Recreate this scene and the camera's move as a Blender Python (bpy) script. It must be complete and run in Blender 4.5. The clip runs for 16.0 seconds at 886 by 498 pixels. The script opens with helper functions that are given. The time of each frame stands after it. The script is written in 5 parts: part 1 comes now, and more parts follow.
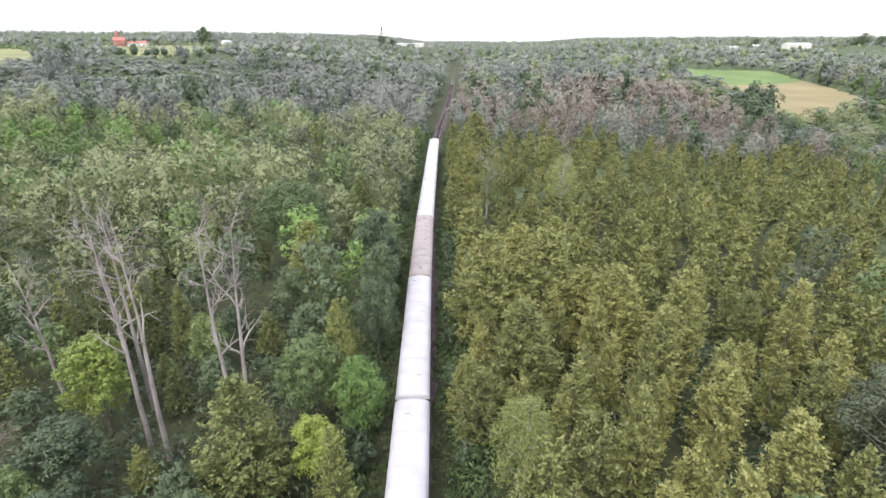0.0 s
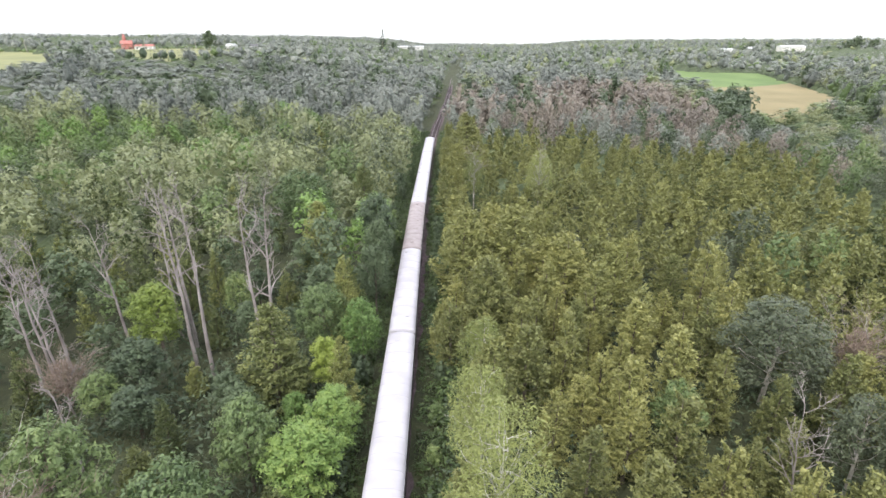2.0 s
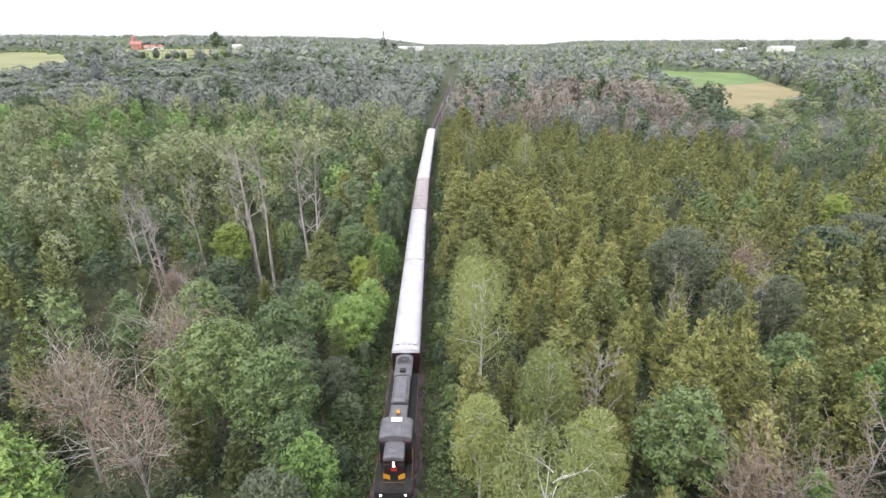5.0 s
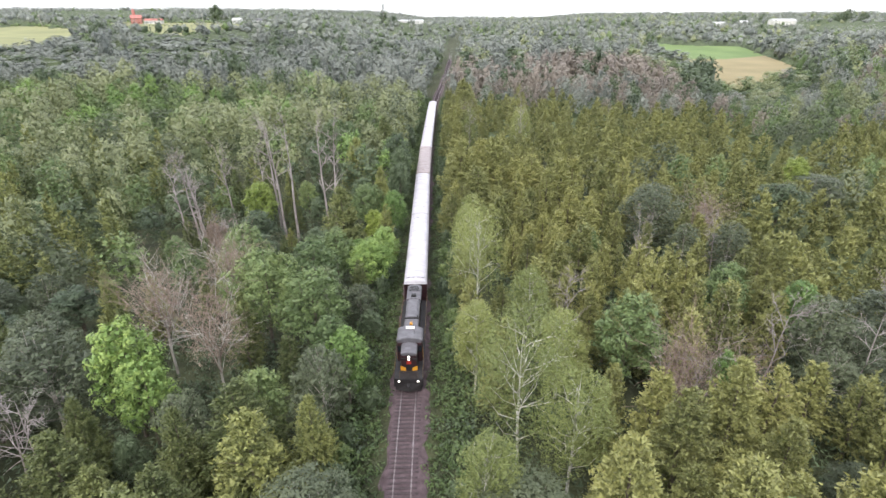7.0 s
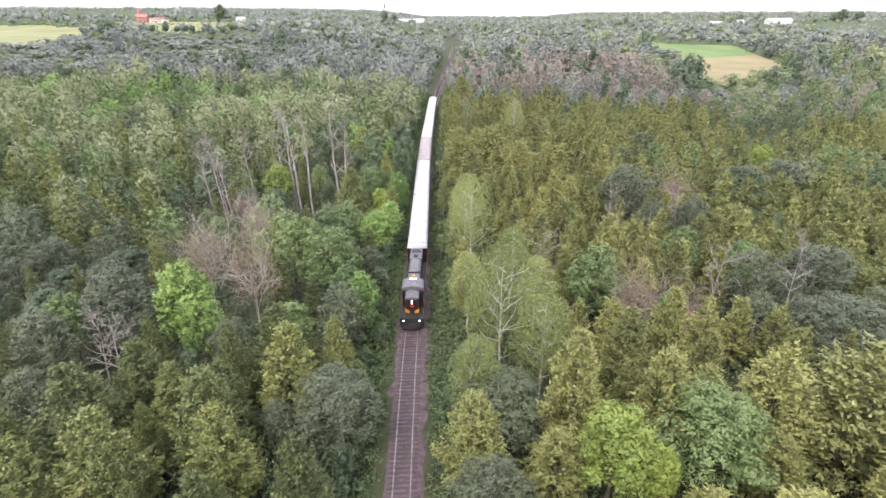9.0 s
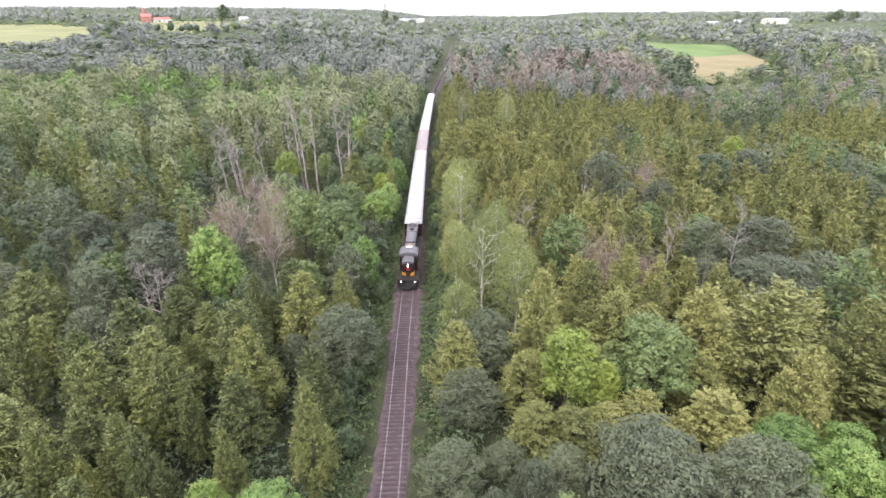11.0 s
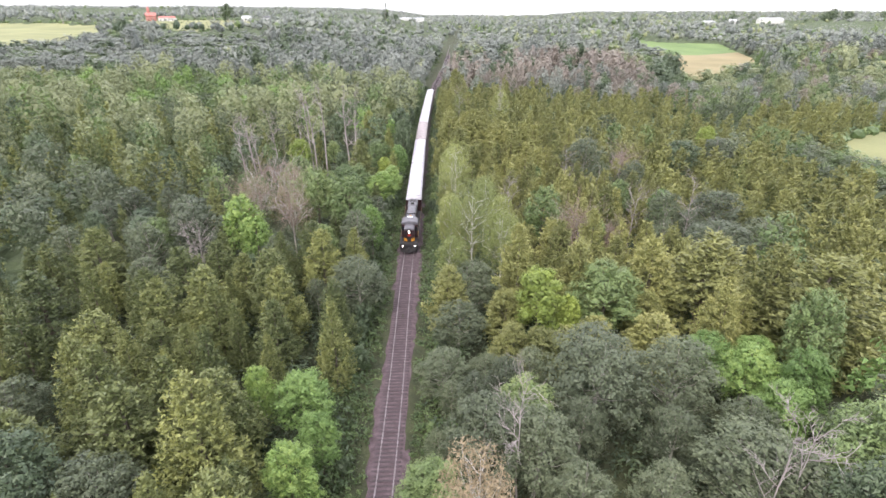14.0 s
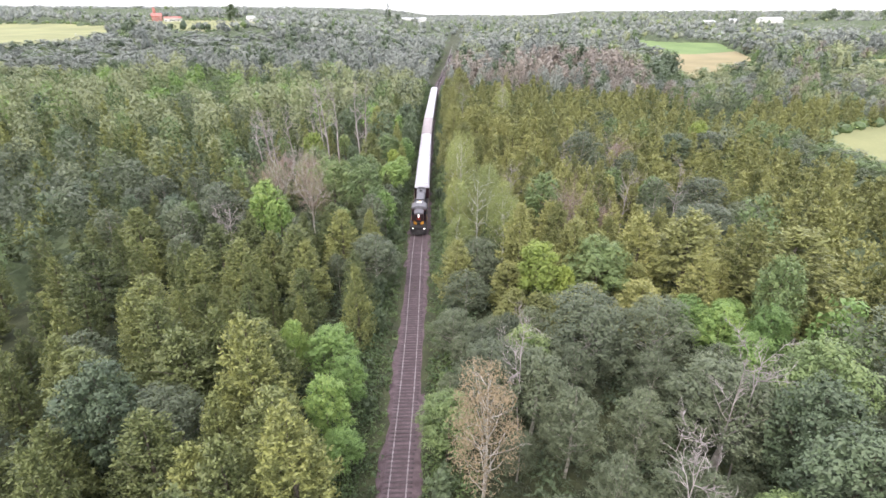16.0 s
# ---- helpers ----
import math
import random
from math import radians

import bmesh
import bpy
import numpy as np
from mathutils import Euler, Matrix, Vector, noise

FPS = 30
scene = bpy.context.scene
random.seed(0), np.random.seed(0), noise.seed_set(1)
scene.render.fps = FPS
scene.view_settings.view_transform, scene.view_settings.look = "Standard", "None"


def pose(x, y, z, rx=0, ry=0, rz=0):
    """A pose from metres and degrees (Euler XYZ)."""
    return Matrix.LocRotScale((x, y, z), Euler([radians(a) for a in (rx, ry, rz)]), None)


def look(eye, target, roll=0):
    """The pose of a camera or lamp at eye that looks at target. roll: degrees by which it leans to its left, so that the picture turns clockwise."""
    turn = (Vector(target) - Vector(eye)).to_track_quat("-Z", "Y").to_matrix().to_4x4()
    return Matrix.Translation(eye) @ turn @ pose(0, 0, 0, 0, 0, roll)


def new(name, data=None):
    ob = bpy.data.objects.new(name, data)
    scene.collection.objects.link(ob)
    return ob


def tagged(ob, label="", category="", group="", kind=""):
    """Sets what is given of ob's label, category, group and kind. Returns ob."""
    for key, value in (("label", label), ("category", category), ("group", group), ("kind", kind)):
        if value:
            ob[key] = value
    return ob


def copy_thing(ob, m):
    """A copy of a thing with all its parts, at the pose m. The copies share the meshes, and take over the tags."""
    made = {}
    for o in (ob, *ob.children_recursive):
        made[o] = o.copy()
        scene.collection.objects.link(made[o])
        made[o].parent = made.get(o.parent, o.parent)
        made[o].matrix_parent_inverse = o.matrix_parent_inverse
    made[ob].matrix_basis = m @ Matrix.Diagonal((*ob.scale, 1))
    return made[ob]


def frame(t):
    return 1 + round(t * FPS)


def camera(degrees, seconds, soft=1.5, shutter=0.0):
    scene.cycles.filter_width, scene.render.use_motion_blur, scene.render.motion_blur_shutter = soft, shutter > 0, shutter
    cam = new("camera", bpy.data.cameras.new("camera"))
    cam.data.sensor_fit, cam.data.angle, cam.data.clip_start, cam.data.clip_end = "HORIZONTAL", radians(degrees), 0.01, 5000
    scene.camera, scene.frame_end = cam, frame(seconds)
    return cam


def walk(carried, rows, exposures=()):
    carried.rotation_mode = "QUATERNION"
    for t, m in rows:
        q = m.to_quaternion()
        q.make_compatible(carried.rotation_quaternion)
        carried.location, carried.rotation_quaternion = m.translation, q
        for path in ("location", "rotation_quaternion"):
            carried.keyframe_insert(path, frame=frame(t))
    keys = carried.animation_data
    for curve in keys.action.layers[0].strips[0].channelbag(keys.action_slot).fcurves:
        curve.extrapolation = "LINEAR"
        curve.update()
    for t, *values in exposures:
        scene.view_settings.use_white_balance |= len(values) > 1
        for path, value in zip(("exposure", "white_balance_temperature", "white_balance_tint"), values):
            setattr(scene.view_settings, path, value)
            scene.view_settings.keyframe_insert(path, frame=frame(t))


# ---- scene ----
from collections import defaultdict

# ---------- camera ----------
cam = camera(80.0, 16.0, soft=1.5)
# seconds, x, y, z, pitch, roll, yaw
PATH = [
    (0, -0.72, -4.05, 33.48, -21.81, -0.02, 0.91),
    (0.5, -0.18, -7.05, 33.90, -21.74, -0.02, 0.98),
    (1, 0.37, -10.45, 34.41, -21.74, -0.06, 1.01),
    (1.5, 0.99, -14.03, 34.70, -21.65, -0.02, 1.05),
    (2, 1.64, -18.00, 34.92, -21.64, 0.02, 1.04),
    (2.5, 2.20, -21.85, 35.02, -21.62, 0.01, 1.09),
    (3, 2.53, -25.72, 35.03, -21.60, 0.02, 1.10),
    (3.5, 2.50, -29.66, 35.03, -21.57, 0.03, 1.04),
    (4, 2.25, -33.54, 35.06, -21.60, 0.01, 1.04),
    (6.3, 1.18, -48.34, 35.95, -21.58, 0.02, 0.79),
    (6.5, 1.27, -49.57, 36.06, -22.34, 0.08, 0.86),
    (7, 1.39, -52.70, 36.34, -24.14, 0.07, 0.90),
    (7.5, 1.45, -55.79, 36.52, -24.22, 0.01, 0.88),
    (8, 1.56, -58.82, 36.55, -24.20, 0.04, 0.93),
    (8.5, 1.72, -61.91, 36.60, -24.22, 0.07, 0.97),
    (9, 1.95, -64.83, 36.71, -24.23, 0.03, 0.96),
    (11.5, 3.73, -77.96, 36.97, -24.26, -0.02, 1.04),
    (12, 4.07, -80.14, 36.99, -24.25, 0.02, 1.06),
    (12.5, 4.32, -82.33, 37.09, -24.28, -0.08, 1.03),
    (13, 4.45, -84.52, 37.21, -24.33, -0.10, 1.04),
    (13.5, 4.31, -86.65, 37.25, -24.32, -0.17, 0.99),
    (14, 4.16, -88.65, 37.26, -24.34, -0.07, 1.03),
    (14.5, 3.96, -90.64, 37.24, -24.33, -0.05, 1.05),
    (15, 3.73, -92.60, 37.22, -24.30, -0.01, 1.07),
    (15.5, 3.57, -94.60, 37.28, -24.27, 0.06, 1.14),
    (16, 3.31, -96.70, 37.42, -24.35, 0.01, 1.17),
]
EXPO, SKY, SUN = 0.88, 0.9, 0.9
walk(cam, [(t, pose(x, y, z, 90 + p, r, w)) for t, x, y, z, p, r, w in PATH], exposures=[(0, EXPO, 6500, 10), (7, EXPO, 6500, 11), (8.2, EXPO + 0.22, 6500, 14), (13, EXPO + 0.24, 6500, 15), (16, EXPO + 0.29, 6500, 15)])

# ---------- sky and light: bright high overcast ----------
world = bpy.data.worlds.new("overcast_sky")
scene.world = world
world.use_nodes = True
wn, wl = world.node_tree.nodes, world.node_tree.links
wn.clear()
sky = wn.new("ShaderNodeTexSky")
sky.sky_type = "NISHITA"
sky.sun_disc = False
sky.sun_elevation, sky.sun_rotation = radians(48), radians(200)
sky.air_density, sky.dust_density = 1.0, 4.0
bg_sky, bg_cloud = wn.new("ShaderNodeBackground"), wn.new("ShaderNodeBackground")
bg_sky.inputs["Strength"].default_value = 0.05
bg_cloud.inputs["Color"].default_value = (0.93, 0.95, 1.0, 1)
bg_cloud.inputs["Strength"].default_value = SKY
adder, wout = wn.new("ShaderNodeAddShader"), wn.new("ShaderNodeOutputWorld")
wl.new(sky.outputs[0], bg_sky.inputs["Color"])
wl.new(bg_sky.outputs[0], adder.inputs[0])
wl.new(bg_cloud.outputs[0], adder.inputs[1])
wl.new(adder.outputs[0], wout.inputs["Surface"])
sun = new("sun", bpy.data.lights.new("sun", "SUN"))
sun.data.energy, sun.data.angle, sun.data.color = SUN, radians(25), (1.0, 0.96, 0.9)
sun.matrix_world = look((0, 0, 100), (0 + 30, 0 + 60, 0))

# ---------- materials ----------
def material(name):
    m = bpy.data.materials.new(name)
    m.use_nodes = True
    return m, m.node_tree.nodes, m.node_tree.links, m.node_tree.nodes["Principled BSDF"]


def ramp(nodes, stops):
    r = nodes.new("ShaderNodeValToRGB")
    while len(r.color_ramp.elements) < len(stops):
        r.color_ramp.elements.new(0.5)
    for e, (p, c) in zip(r.color_ramp.elements, stops):
        e.position, e.color = p, (*c, 1)
    return r


def surface(name, dark, light, rough=0.8, scale=3.0, metal=0.0, bump=0.2, fine=40.0, depth=0.02):
    """A worn plain surface: large stains, fine grain and a little relief."""
    m, n, l, b = material(name)
    co = n.new("ShaderNodeTexCoord")
    big, small = n.new("ShaderNodeTexNoise"), n.new("ShaderNodeTexNoise")
    big.inputs["Scale"].default_value, big.inputs["Detail"].default_value = scale, 5
    small.inputs["Scale"].default_value, small.inputs["Detail"].default_value = fine, 3
    mix = n.new("ShaderNodeMath")
    mix.operation = "MULTIPLY_ADD"
    mix.inputs[1].default_value = 0.35
    l.new(co.outputs["Object"], big.inputs["Vector"])
    l.new(co.outputs["Object"], small.inputs["Vector"])
    l.new(small.outputs["Fac"], mix.inputs[0])
    sub = n.new("ShaderNodeMath")
    sub.operation = "SUBTRACT"
    sub.inputs[1].default_value = 0.17
    l.new(big.outputs["Fac"], sub.inputs[0])
    l.new(sub.outputs[0], mix.inputs[2])
    r = ramp(n, [(0.3, dark), (0.7, light)])
    l.new(mix.outputs[0], r.inputs["Fac"])
    l.new(r.outputs["Color"], b.inputs["Base Color"])
    b.inputs["Roughness"].default_value, b.inputs["Metallic"].default_value = rough, metal
    bp = n.new("ShaderNodeBump")
    bp.inputs["Strength"].default_value, bp.inputs["Distance"].default_value = bump, depth
    l.new(small.outputs["Fac"], bp.inputs["Height"])
    l.new(bp.outputs[0], b.inputs["Normal"])
    return m


def foliage(name, dark, light, odd=None, through_light=0.1):
    """Leaves: tone differs from spray to spray, from tree to tree and in broad drifts; crown insides carry painted
    shade.
    """
    m, n, l, b = material(name)
    geo, info, att = n.new("ShaderNodeNewGeometry"), n.new("ShaderNodeObjectInfo"), n.new("ShaderNodeAttribute")
    att.attribute_name = "tone"
    co = n.new("ShaderNodeTexNoise")
    co.inputs["Scale"].default_value, co.inputs["Detail"].default_value = 0.35, 3
    l.new(geo.outputs["Position"], co.inputs["Vector"])
    tree = n.new("ShaderNodeMath")
    tree.operation = "ADD"
    l.new(att.outputs["Fac"], tree.inputs[0])
    l.new(info.outputs["Random"], tree.inputs[1])
    wrap = n.new("ShaderNodeMath")
    wrap.operation = "FRACT"
    l.new(tree.outputs[0], wrap.inputs[0])
    a = n.new("ShaderNodeMath")
    a.operation = "MULTIPLY_ADD"
    a.inputs[1].default_value = 0.6
    l.new(wrap.outputs[0], a.inputs[0])
    isl = n.new("ShaderNodeMath")
    isl.operation = "MULTIPLY_ADD"
    isl.inputs[1].default_value = 0.16
    # tuft value: paler young tips; zero inside crowns puts shade into the colour
    young = n.new("ShaderNodeAttribute")
    young.attribute_name = "tuft"
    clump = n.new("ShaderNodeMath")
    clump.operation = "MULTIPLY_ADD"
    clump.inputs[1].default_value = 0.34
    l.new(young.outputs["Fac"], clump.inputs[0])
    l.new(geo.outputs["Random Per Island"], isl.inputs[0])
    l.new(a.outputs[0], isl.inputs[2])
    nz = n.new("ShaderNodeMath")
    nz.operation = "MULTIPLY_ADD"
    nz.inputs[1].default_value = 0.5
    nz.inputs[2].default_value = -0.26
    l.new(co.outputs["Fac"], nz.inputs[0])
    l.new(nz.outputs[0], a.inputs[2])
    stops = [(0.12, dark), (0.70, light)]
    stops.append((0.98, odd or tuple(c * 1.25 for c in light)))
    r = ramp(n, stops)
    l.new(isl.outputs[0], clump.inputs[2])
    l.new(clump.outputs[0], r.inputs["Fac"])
    l.new(r.outputs["Color"], b.inputs["Base Color"])
    b.inputs["Roughness"].default_value = 0.5
    b.inputs["Specular IOR Level"].default_value = 0.42
    b.inputs["Sheen Weight"].default_value, b.inputs["Sheen Roughness"].default_value = 0.08, 0.5
    if through_light:
        tr, mx = n.new("ShaderNodeBsdfTranslucent"), n.new("ShaderNodeMixShader")
        l.new(r.outputs["Color"], tr.inputs["Color"])
        mx.inputs["Fac"].default_value = through_light
        l.new(b.outputs[0], mx.inputs[1])
        l.new(tr.outputs[0], mx.inputs[2])
        l.new(mx.outputs[0], n["Material Output"].inputs["Surface"])
    return m


LEAF = {
    "cedar": foliage("olive_cedar_foliage", (0.112, 0.13, 0.044), (0.244, 0.254, 0.086), (0.32, 0.315, 0.108)),
    "spire": foliage("green_cedar_foliage", (0.064, 0.089, 0.032), (0.174, 0.198, 0.066), (0.26, 0.272, 0.082)),
    "poplar": foliage("grey_green_foliage", (0.056, 0.073, 0.042), (0.122, 0.147, 0.080), (0.176, 0.203, 0.112)),
    "maple": foliage("bright_green_foliage", (0.095, 0.17, 0.046), (0.19, 0.295, 0.078), (0.29, 0.38, 0.095)),
    "lime": foliage("vivid_yellow_green_foliage", (0.16, 0.22, 0.045), (0.30, 0.37, 0.075), (0.38, 0.42, 0.09)),
    "elm": foliage("mid_green_foliage", (0.074, 0.118, 0.044), (0.16, 0.222, 0.078), (0.23, 0.28, 0.098)),
    "dark": foliage("dark_green_foliage", (0.05, 0.076, 0.042), (0.102, 0.14, 0.07)),
    # distance haze put into the leaf colour: paler and bluer than nearer trees
    "hill": foliage("hazed_hill_foliage", (0.12, 0.137, 0.122), (0.215, 0.235, 0.203), (0.262, 0.284, 0.24)),
    "willow": foliage("soft_yellow_green_foliage", (0.142, 0.168, 0.084), (0.255, 0.284, 0.142), (0.32, 0.345, 0.168)),
    "birch": foliage("sparse_yellow_green_foliage", (0.128, 0.162, 0.05), (0.225, 0.262, 0.082), (0.29, 0.318, 0.105)),
    "tan": foliage("dry_tan_foliage", (0.17, 0.135, 0.08), (0.29, 0.225, 0.135), (0.34, 0.27, 0.16), 0.1),
    "rust": foliage("withered_brown_foliage", (0.175, 0.152, 0.13), (0.265, 0.228, 0.19), (0.29, 0.248, 0.205), 0.1),
    "twig": foliage("dry_brown_twigs", (0.165, 0.12, 0.092), (0.27, 0.205, 0.16), (0.34, 0.27, 0.22), 0.05),
    "brush": foliage("verge_brush_foliage", (0.055, 0.092, 0.034), (0.118, 0.172, 0.056), (0.18, 0.22, 0.075)),
}
BARK = surface("grey_brown_bark", (0.08, 0.065, 0.05), (0.2, 0.17, 0.14), 0.9, 2.0, bump=0.6, fine=12)
WHITE_BARK = surface("white_birch_bark", (0.36, 0.34, 0.31), (0.66, 0.64, 0.60), 0.8, 1.2, bump=0.4, fine=9)
PALE_BARK = surface("pale_grey_bark", (0.26, 0.24, 0.21), (0.5, 0.47, 0.43), 0.85, 1.2, bump=0.5, fine=9)
DEAD_WOOD = surface("weathered_dead_wood", (0.17, 0.145, 0.138), (0.39, 0.35, 0.34), 0.9, 0.35, bump=0.5, fine=10)
TWIG_WOOD = surface("brown_twig_bark", (0.17, 0.12, 0.10), (0.32, 0.25, 0.21), 0.9, 1.5, bump=0.4, fine=10)
UNDERGROWTH = surface("leafy_undergrowth", (0.045, 0.062, 0.030), (0.10, 0.128, 0.062), 0.97, 0.25, bump=1.0, fine=1.1, depth=0.4)
BALLAST = surface("purple_brown_ballast", (0.068, 0.046, 0.052), (0.155, 0.112, 0.124), 0.95, 1.3, bump=1.0, fine=22, depth=0.06)
TIE_WOOD = surface("dark_tie_wood", (0.040, 0.031, 0.034), (0.105, 0.080, 0.086), 0.9, 2.0, bump=0.5, fine=18)
RAIL_STEEL = surface("worn_rail_steel", (0.16, 0.13, 0.13), (0.36, 0.32, 0.33), 0.4, 1.5, metal=0.7, bump=0.1)
SOIL = surface("forest_floor", (0.03, 0.036, 0.018), (0.07, 0.08, 0.036), 0.95, 0.4, bump=0.8, fine=4, depth=0.2)
MEADOW = surface("hay_meadow", (0.18, 0.19, 0.085), (0.26, 0.265, 0.12), 0.95, 0.03, bump=0.3, fine=1.2, depth=0.1)
CROP = surface("green_crop", (0.10, 0.16, 0.05), (0.16, 0.23, 0.075), 0.95, 0.04, bump=0.3, fine=1.2, depth=0.1)
STUBBLE = surface("tan_stubble", (0.20, 0.17, 0.085), (0.28, 0.23, 0.12), 0.95, 0.04, bump=0.3, fine=1.2, depth=0.1)
WHITE_ROOF = surface("white_painted_roof", (0.43, 0.415, 0.46), (0.53, 0.515, 0.565), 0.45, 0.5, bump=0.05)
ROSE_ROOF = surface("dusty_rose_roof", (0.28, 0.24, 0.245), (0.38, 0.335, 0.34), 0.7, 0.9, bump=0.15, fine=12)
GREY_ROOF = surface("grey_painted_steel", (0.095, 0.093, 0.104), (0.165, 0.16, 0.178), 0.5, 1.6, bump=0.1)
MAROON = surface("dark_maroon_paint", (0.022, 0.010, 0.012), (0.05, 0.02, 0.024), 0.4, 1.5, bump=0.05)
BLACK = surface("sooty_black_steel", (0.012, 0.011, 0.012), (0.035, 0.032, 0.034), 0.6, 2.0, bump=0.3)
GOLD = surface("yellow_stripe_paint", (0.55, 0.26, 0.02), (0.72, 0.36, 0.035), 0.45, 2.0, bump=0.05)
RAIL_PAINT = surface("dull_yellow_rail_paint", (0.10, 0.06, 0.03), (0.20, 0.12, 0.05), 0.5, 2.0, bump=0.05)
RED = surface("red_paint", (0.36, 0.03, 0.02), (0.5, 0.05, 0.035), 0.5, 2.0, bump=0.05)
WHITE = surface("white_paint", (0.7, 0.7, 0.7), (0.85, 0.85, 0.85), 0.5, 2.0, bump=0.05)
# barn red lightened to a pinkish tone, haze put into the paint colour
BARN_RED = surface("hazed_red_boards", (0.36, 0.13, 0.11), (0.48, 0.21, 0.18), 0.8, 0.4, bump=0.3, fine=6)
PALE_SIDING = surface("pale_siding", (0.55, 0.54, 0.53), (0.75, 0.74, 0.73), 0.8, 0.5, bump=0.2, fine=6)
TIN = surface("pale_metal_roof", (0.55, 0.56, 0.58), (0.75, 0.76, 0.78), 0.4, 0.4, metal=0.2, bump=0.1)
m_, n_, l_, b_ = material("dark_window_glass")
b_.inputs["Base Color"].default_value = (0.02, 0.025, 0.03, 1)
b_.inputs["Roughness"].default_value = 0.08
GLASS = m_
m_, n_, l_, b_ = material("lit_headlight")
b_.inputs["Emission Color"].default_value = (1, 0.95, 0.85, 1)
b_.inputs["Emission Strength"].default_value = 3.0
LAMP = m_

# ---------- mesh helpers ----------
def link(name, verts, faces, mat, parent=None, label="", smooth=False):
    me = bpy.data.meshes.new(name)
    me.from_pydata([tuple(v) for v in verts], [], [tuple(f) for f in faces])
    me.materials.append(mat)
    if smooth:
        me.polygons.foreach_set("use_smooth", [True] * len(me.polygons))
    me.update()
    ob = new(name, me)
    ob.parent = parent
    if label:
        ob["label"] = label
    return ob


def part(name, bm, mat, parent=None, label="", smooth=False):
    me = bpy.data.meshes.new(name)
    bm.to_mesh(me)
    bm.free()
    me.materials.append(mat)
    if smooth:
        me.polygons.foreach_set("use_smooth", [True] * len(me.polygons))
    ob = new(name, me)
    ob.parent = parent
    if label:
        ob["label"] = label
    return ob


def box(bm, x0, x1, y0, y1, z0, z1, bevel=0.0):
    r = bmesh.ops.create_cube(bm, size=1.0)
    vs = r["verts"]
    bmesh.ops.scale(bm, vec=(x1 - x0, y1 - y0, z1 - z0), verts=vs)
    bmesh.ops.translate(bm, vec=((x0 + x1) / 2, (y0 + y1) / 2, (z0 + z1) / 2), verts=vs)
    if bevel:
        es = list({e for v in vs for e in v.link_edges})
        bmesh.ops.bevel(bm, geom=es, offset=bevel, segments=2, affect="EDGES", profile=0.6)
    return vs


def boxed(name, x0, x1, y0, y1, z0, z1, mat, parent, bevel=0.02, label=""):
    bm = bmesh.new()
    box(bm, x0, x1, y0, y1, z0, z1, bevel)
    return part(name, bm, mat, parent, label)


def cylinder(name, a, b, r0, r1, mat, parent, sides=12, label=""):
    v, f = [], []
    tube(v, f, [a, b], [r0, r1], sides)
    return link(name, v, f, mat, parent, label)


def tube(verts, faces, pts, radii, sides=5):
    """Adds a closed tapered tube along pts to the lists."""
    pts = [Vector(p) for p in pts]
    start = len(verts)
    for i, p in enumerate(pts):
        d = (pts[min(i + 1, len(pts) - 1)] - pts[max(i - 1, 0)]).normalized()
        u = d.orthogonal().normalized() if abs(d.z) < 0.9 else Vector((1, 0, 0)) - d * d.x
        u.normalize()
        w = d.cross(u)
        for k in range(sides):
            a = 2 * math.pi * k / sides
            verts.append(tuple(p + radii[i] * (math.cos(a) * u + math.sin(a) * w)))
    for i in range(len(pts) - 1):
        for k in range(sides):
            k2 = (k + 1) % sides
            faces.append((start + i * sides + k, start + i * sides + k2, start + (i + 1) * sides + k2, start + (i + 1) * sides + k))
    faces.append(tuple(start + k for k in reversed(range(sides))))
    faces.append(tuple(start + (len(pts) - 1) * sides + k for k in range(sides)))


def array_mesh(name, v, quads, tris, mat, tone=None, tuft=None):
    """A mesh from arrays of corners, four-sided and three-sided faces."""
    me = bpy.data.meshes.new(name)
    nq, nt = len(quads), len(tris)
    me.vertices.add(len(v))
    me.vertices.foreach_set("co", np.asarray(v, np.float32).ravel())
    me.loops.add(nq * 4 + nt * 3)
    me.loops.foreach_set("vertex_index", np.concatenate([np.asarray(quads, np.int32).ravel(), np.asarray(tris, np.int32).ravel()]).astype(np.int32))
    me.polygons.add(nq + nt)
    starts = np.concatenate([np.arange(nq) * 4, nq * 4 + np.arange(nt) * 3]).astype(np.int32)
    me.polygons.foreach_set("loop_start", starts)
    me.polygons.foreach_set("use_smooth", np.zeros(nq + nt, bool))
    me.update(calc_edges=True)
    if tone is not None:
        at = me.attributes.new("tone", "FLOAT", "POINT")
        at.data.foreach_set("value", np.asarray(tone, np.float32))
    if tuft is not None:
        at = me.attributes.new("tuft", "FLOAT", "POINT")
        at.data.foreach_set("value", np.asarray(tuft, np.float32))
    me.materials.append(mat)
    return me


# ---------- lie of the land ----------
def ease(a):
    a = np.clip(a, 0, 1)
    return a * a * (3 - 2 * a)


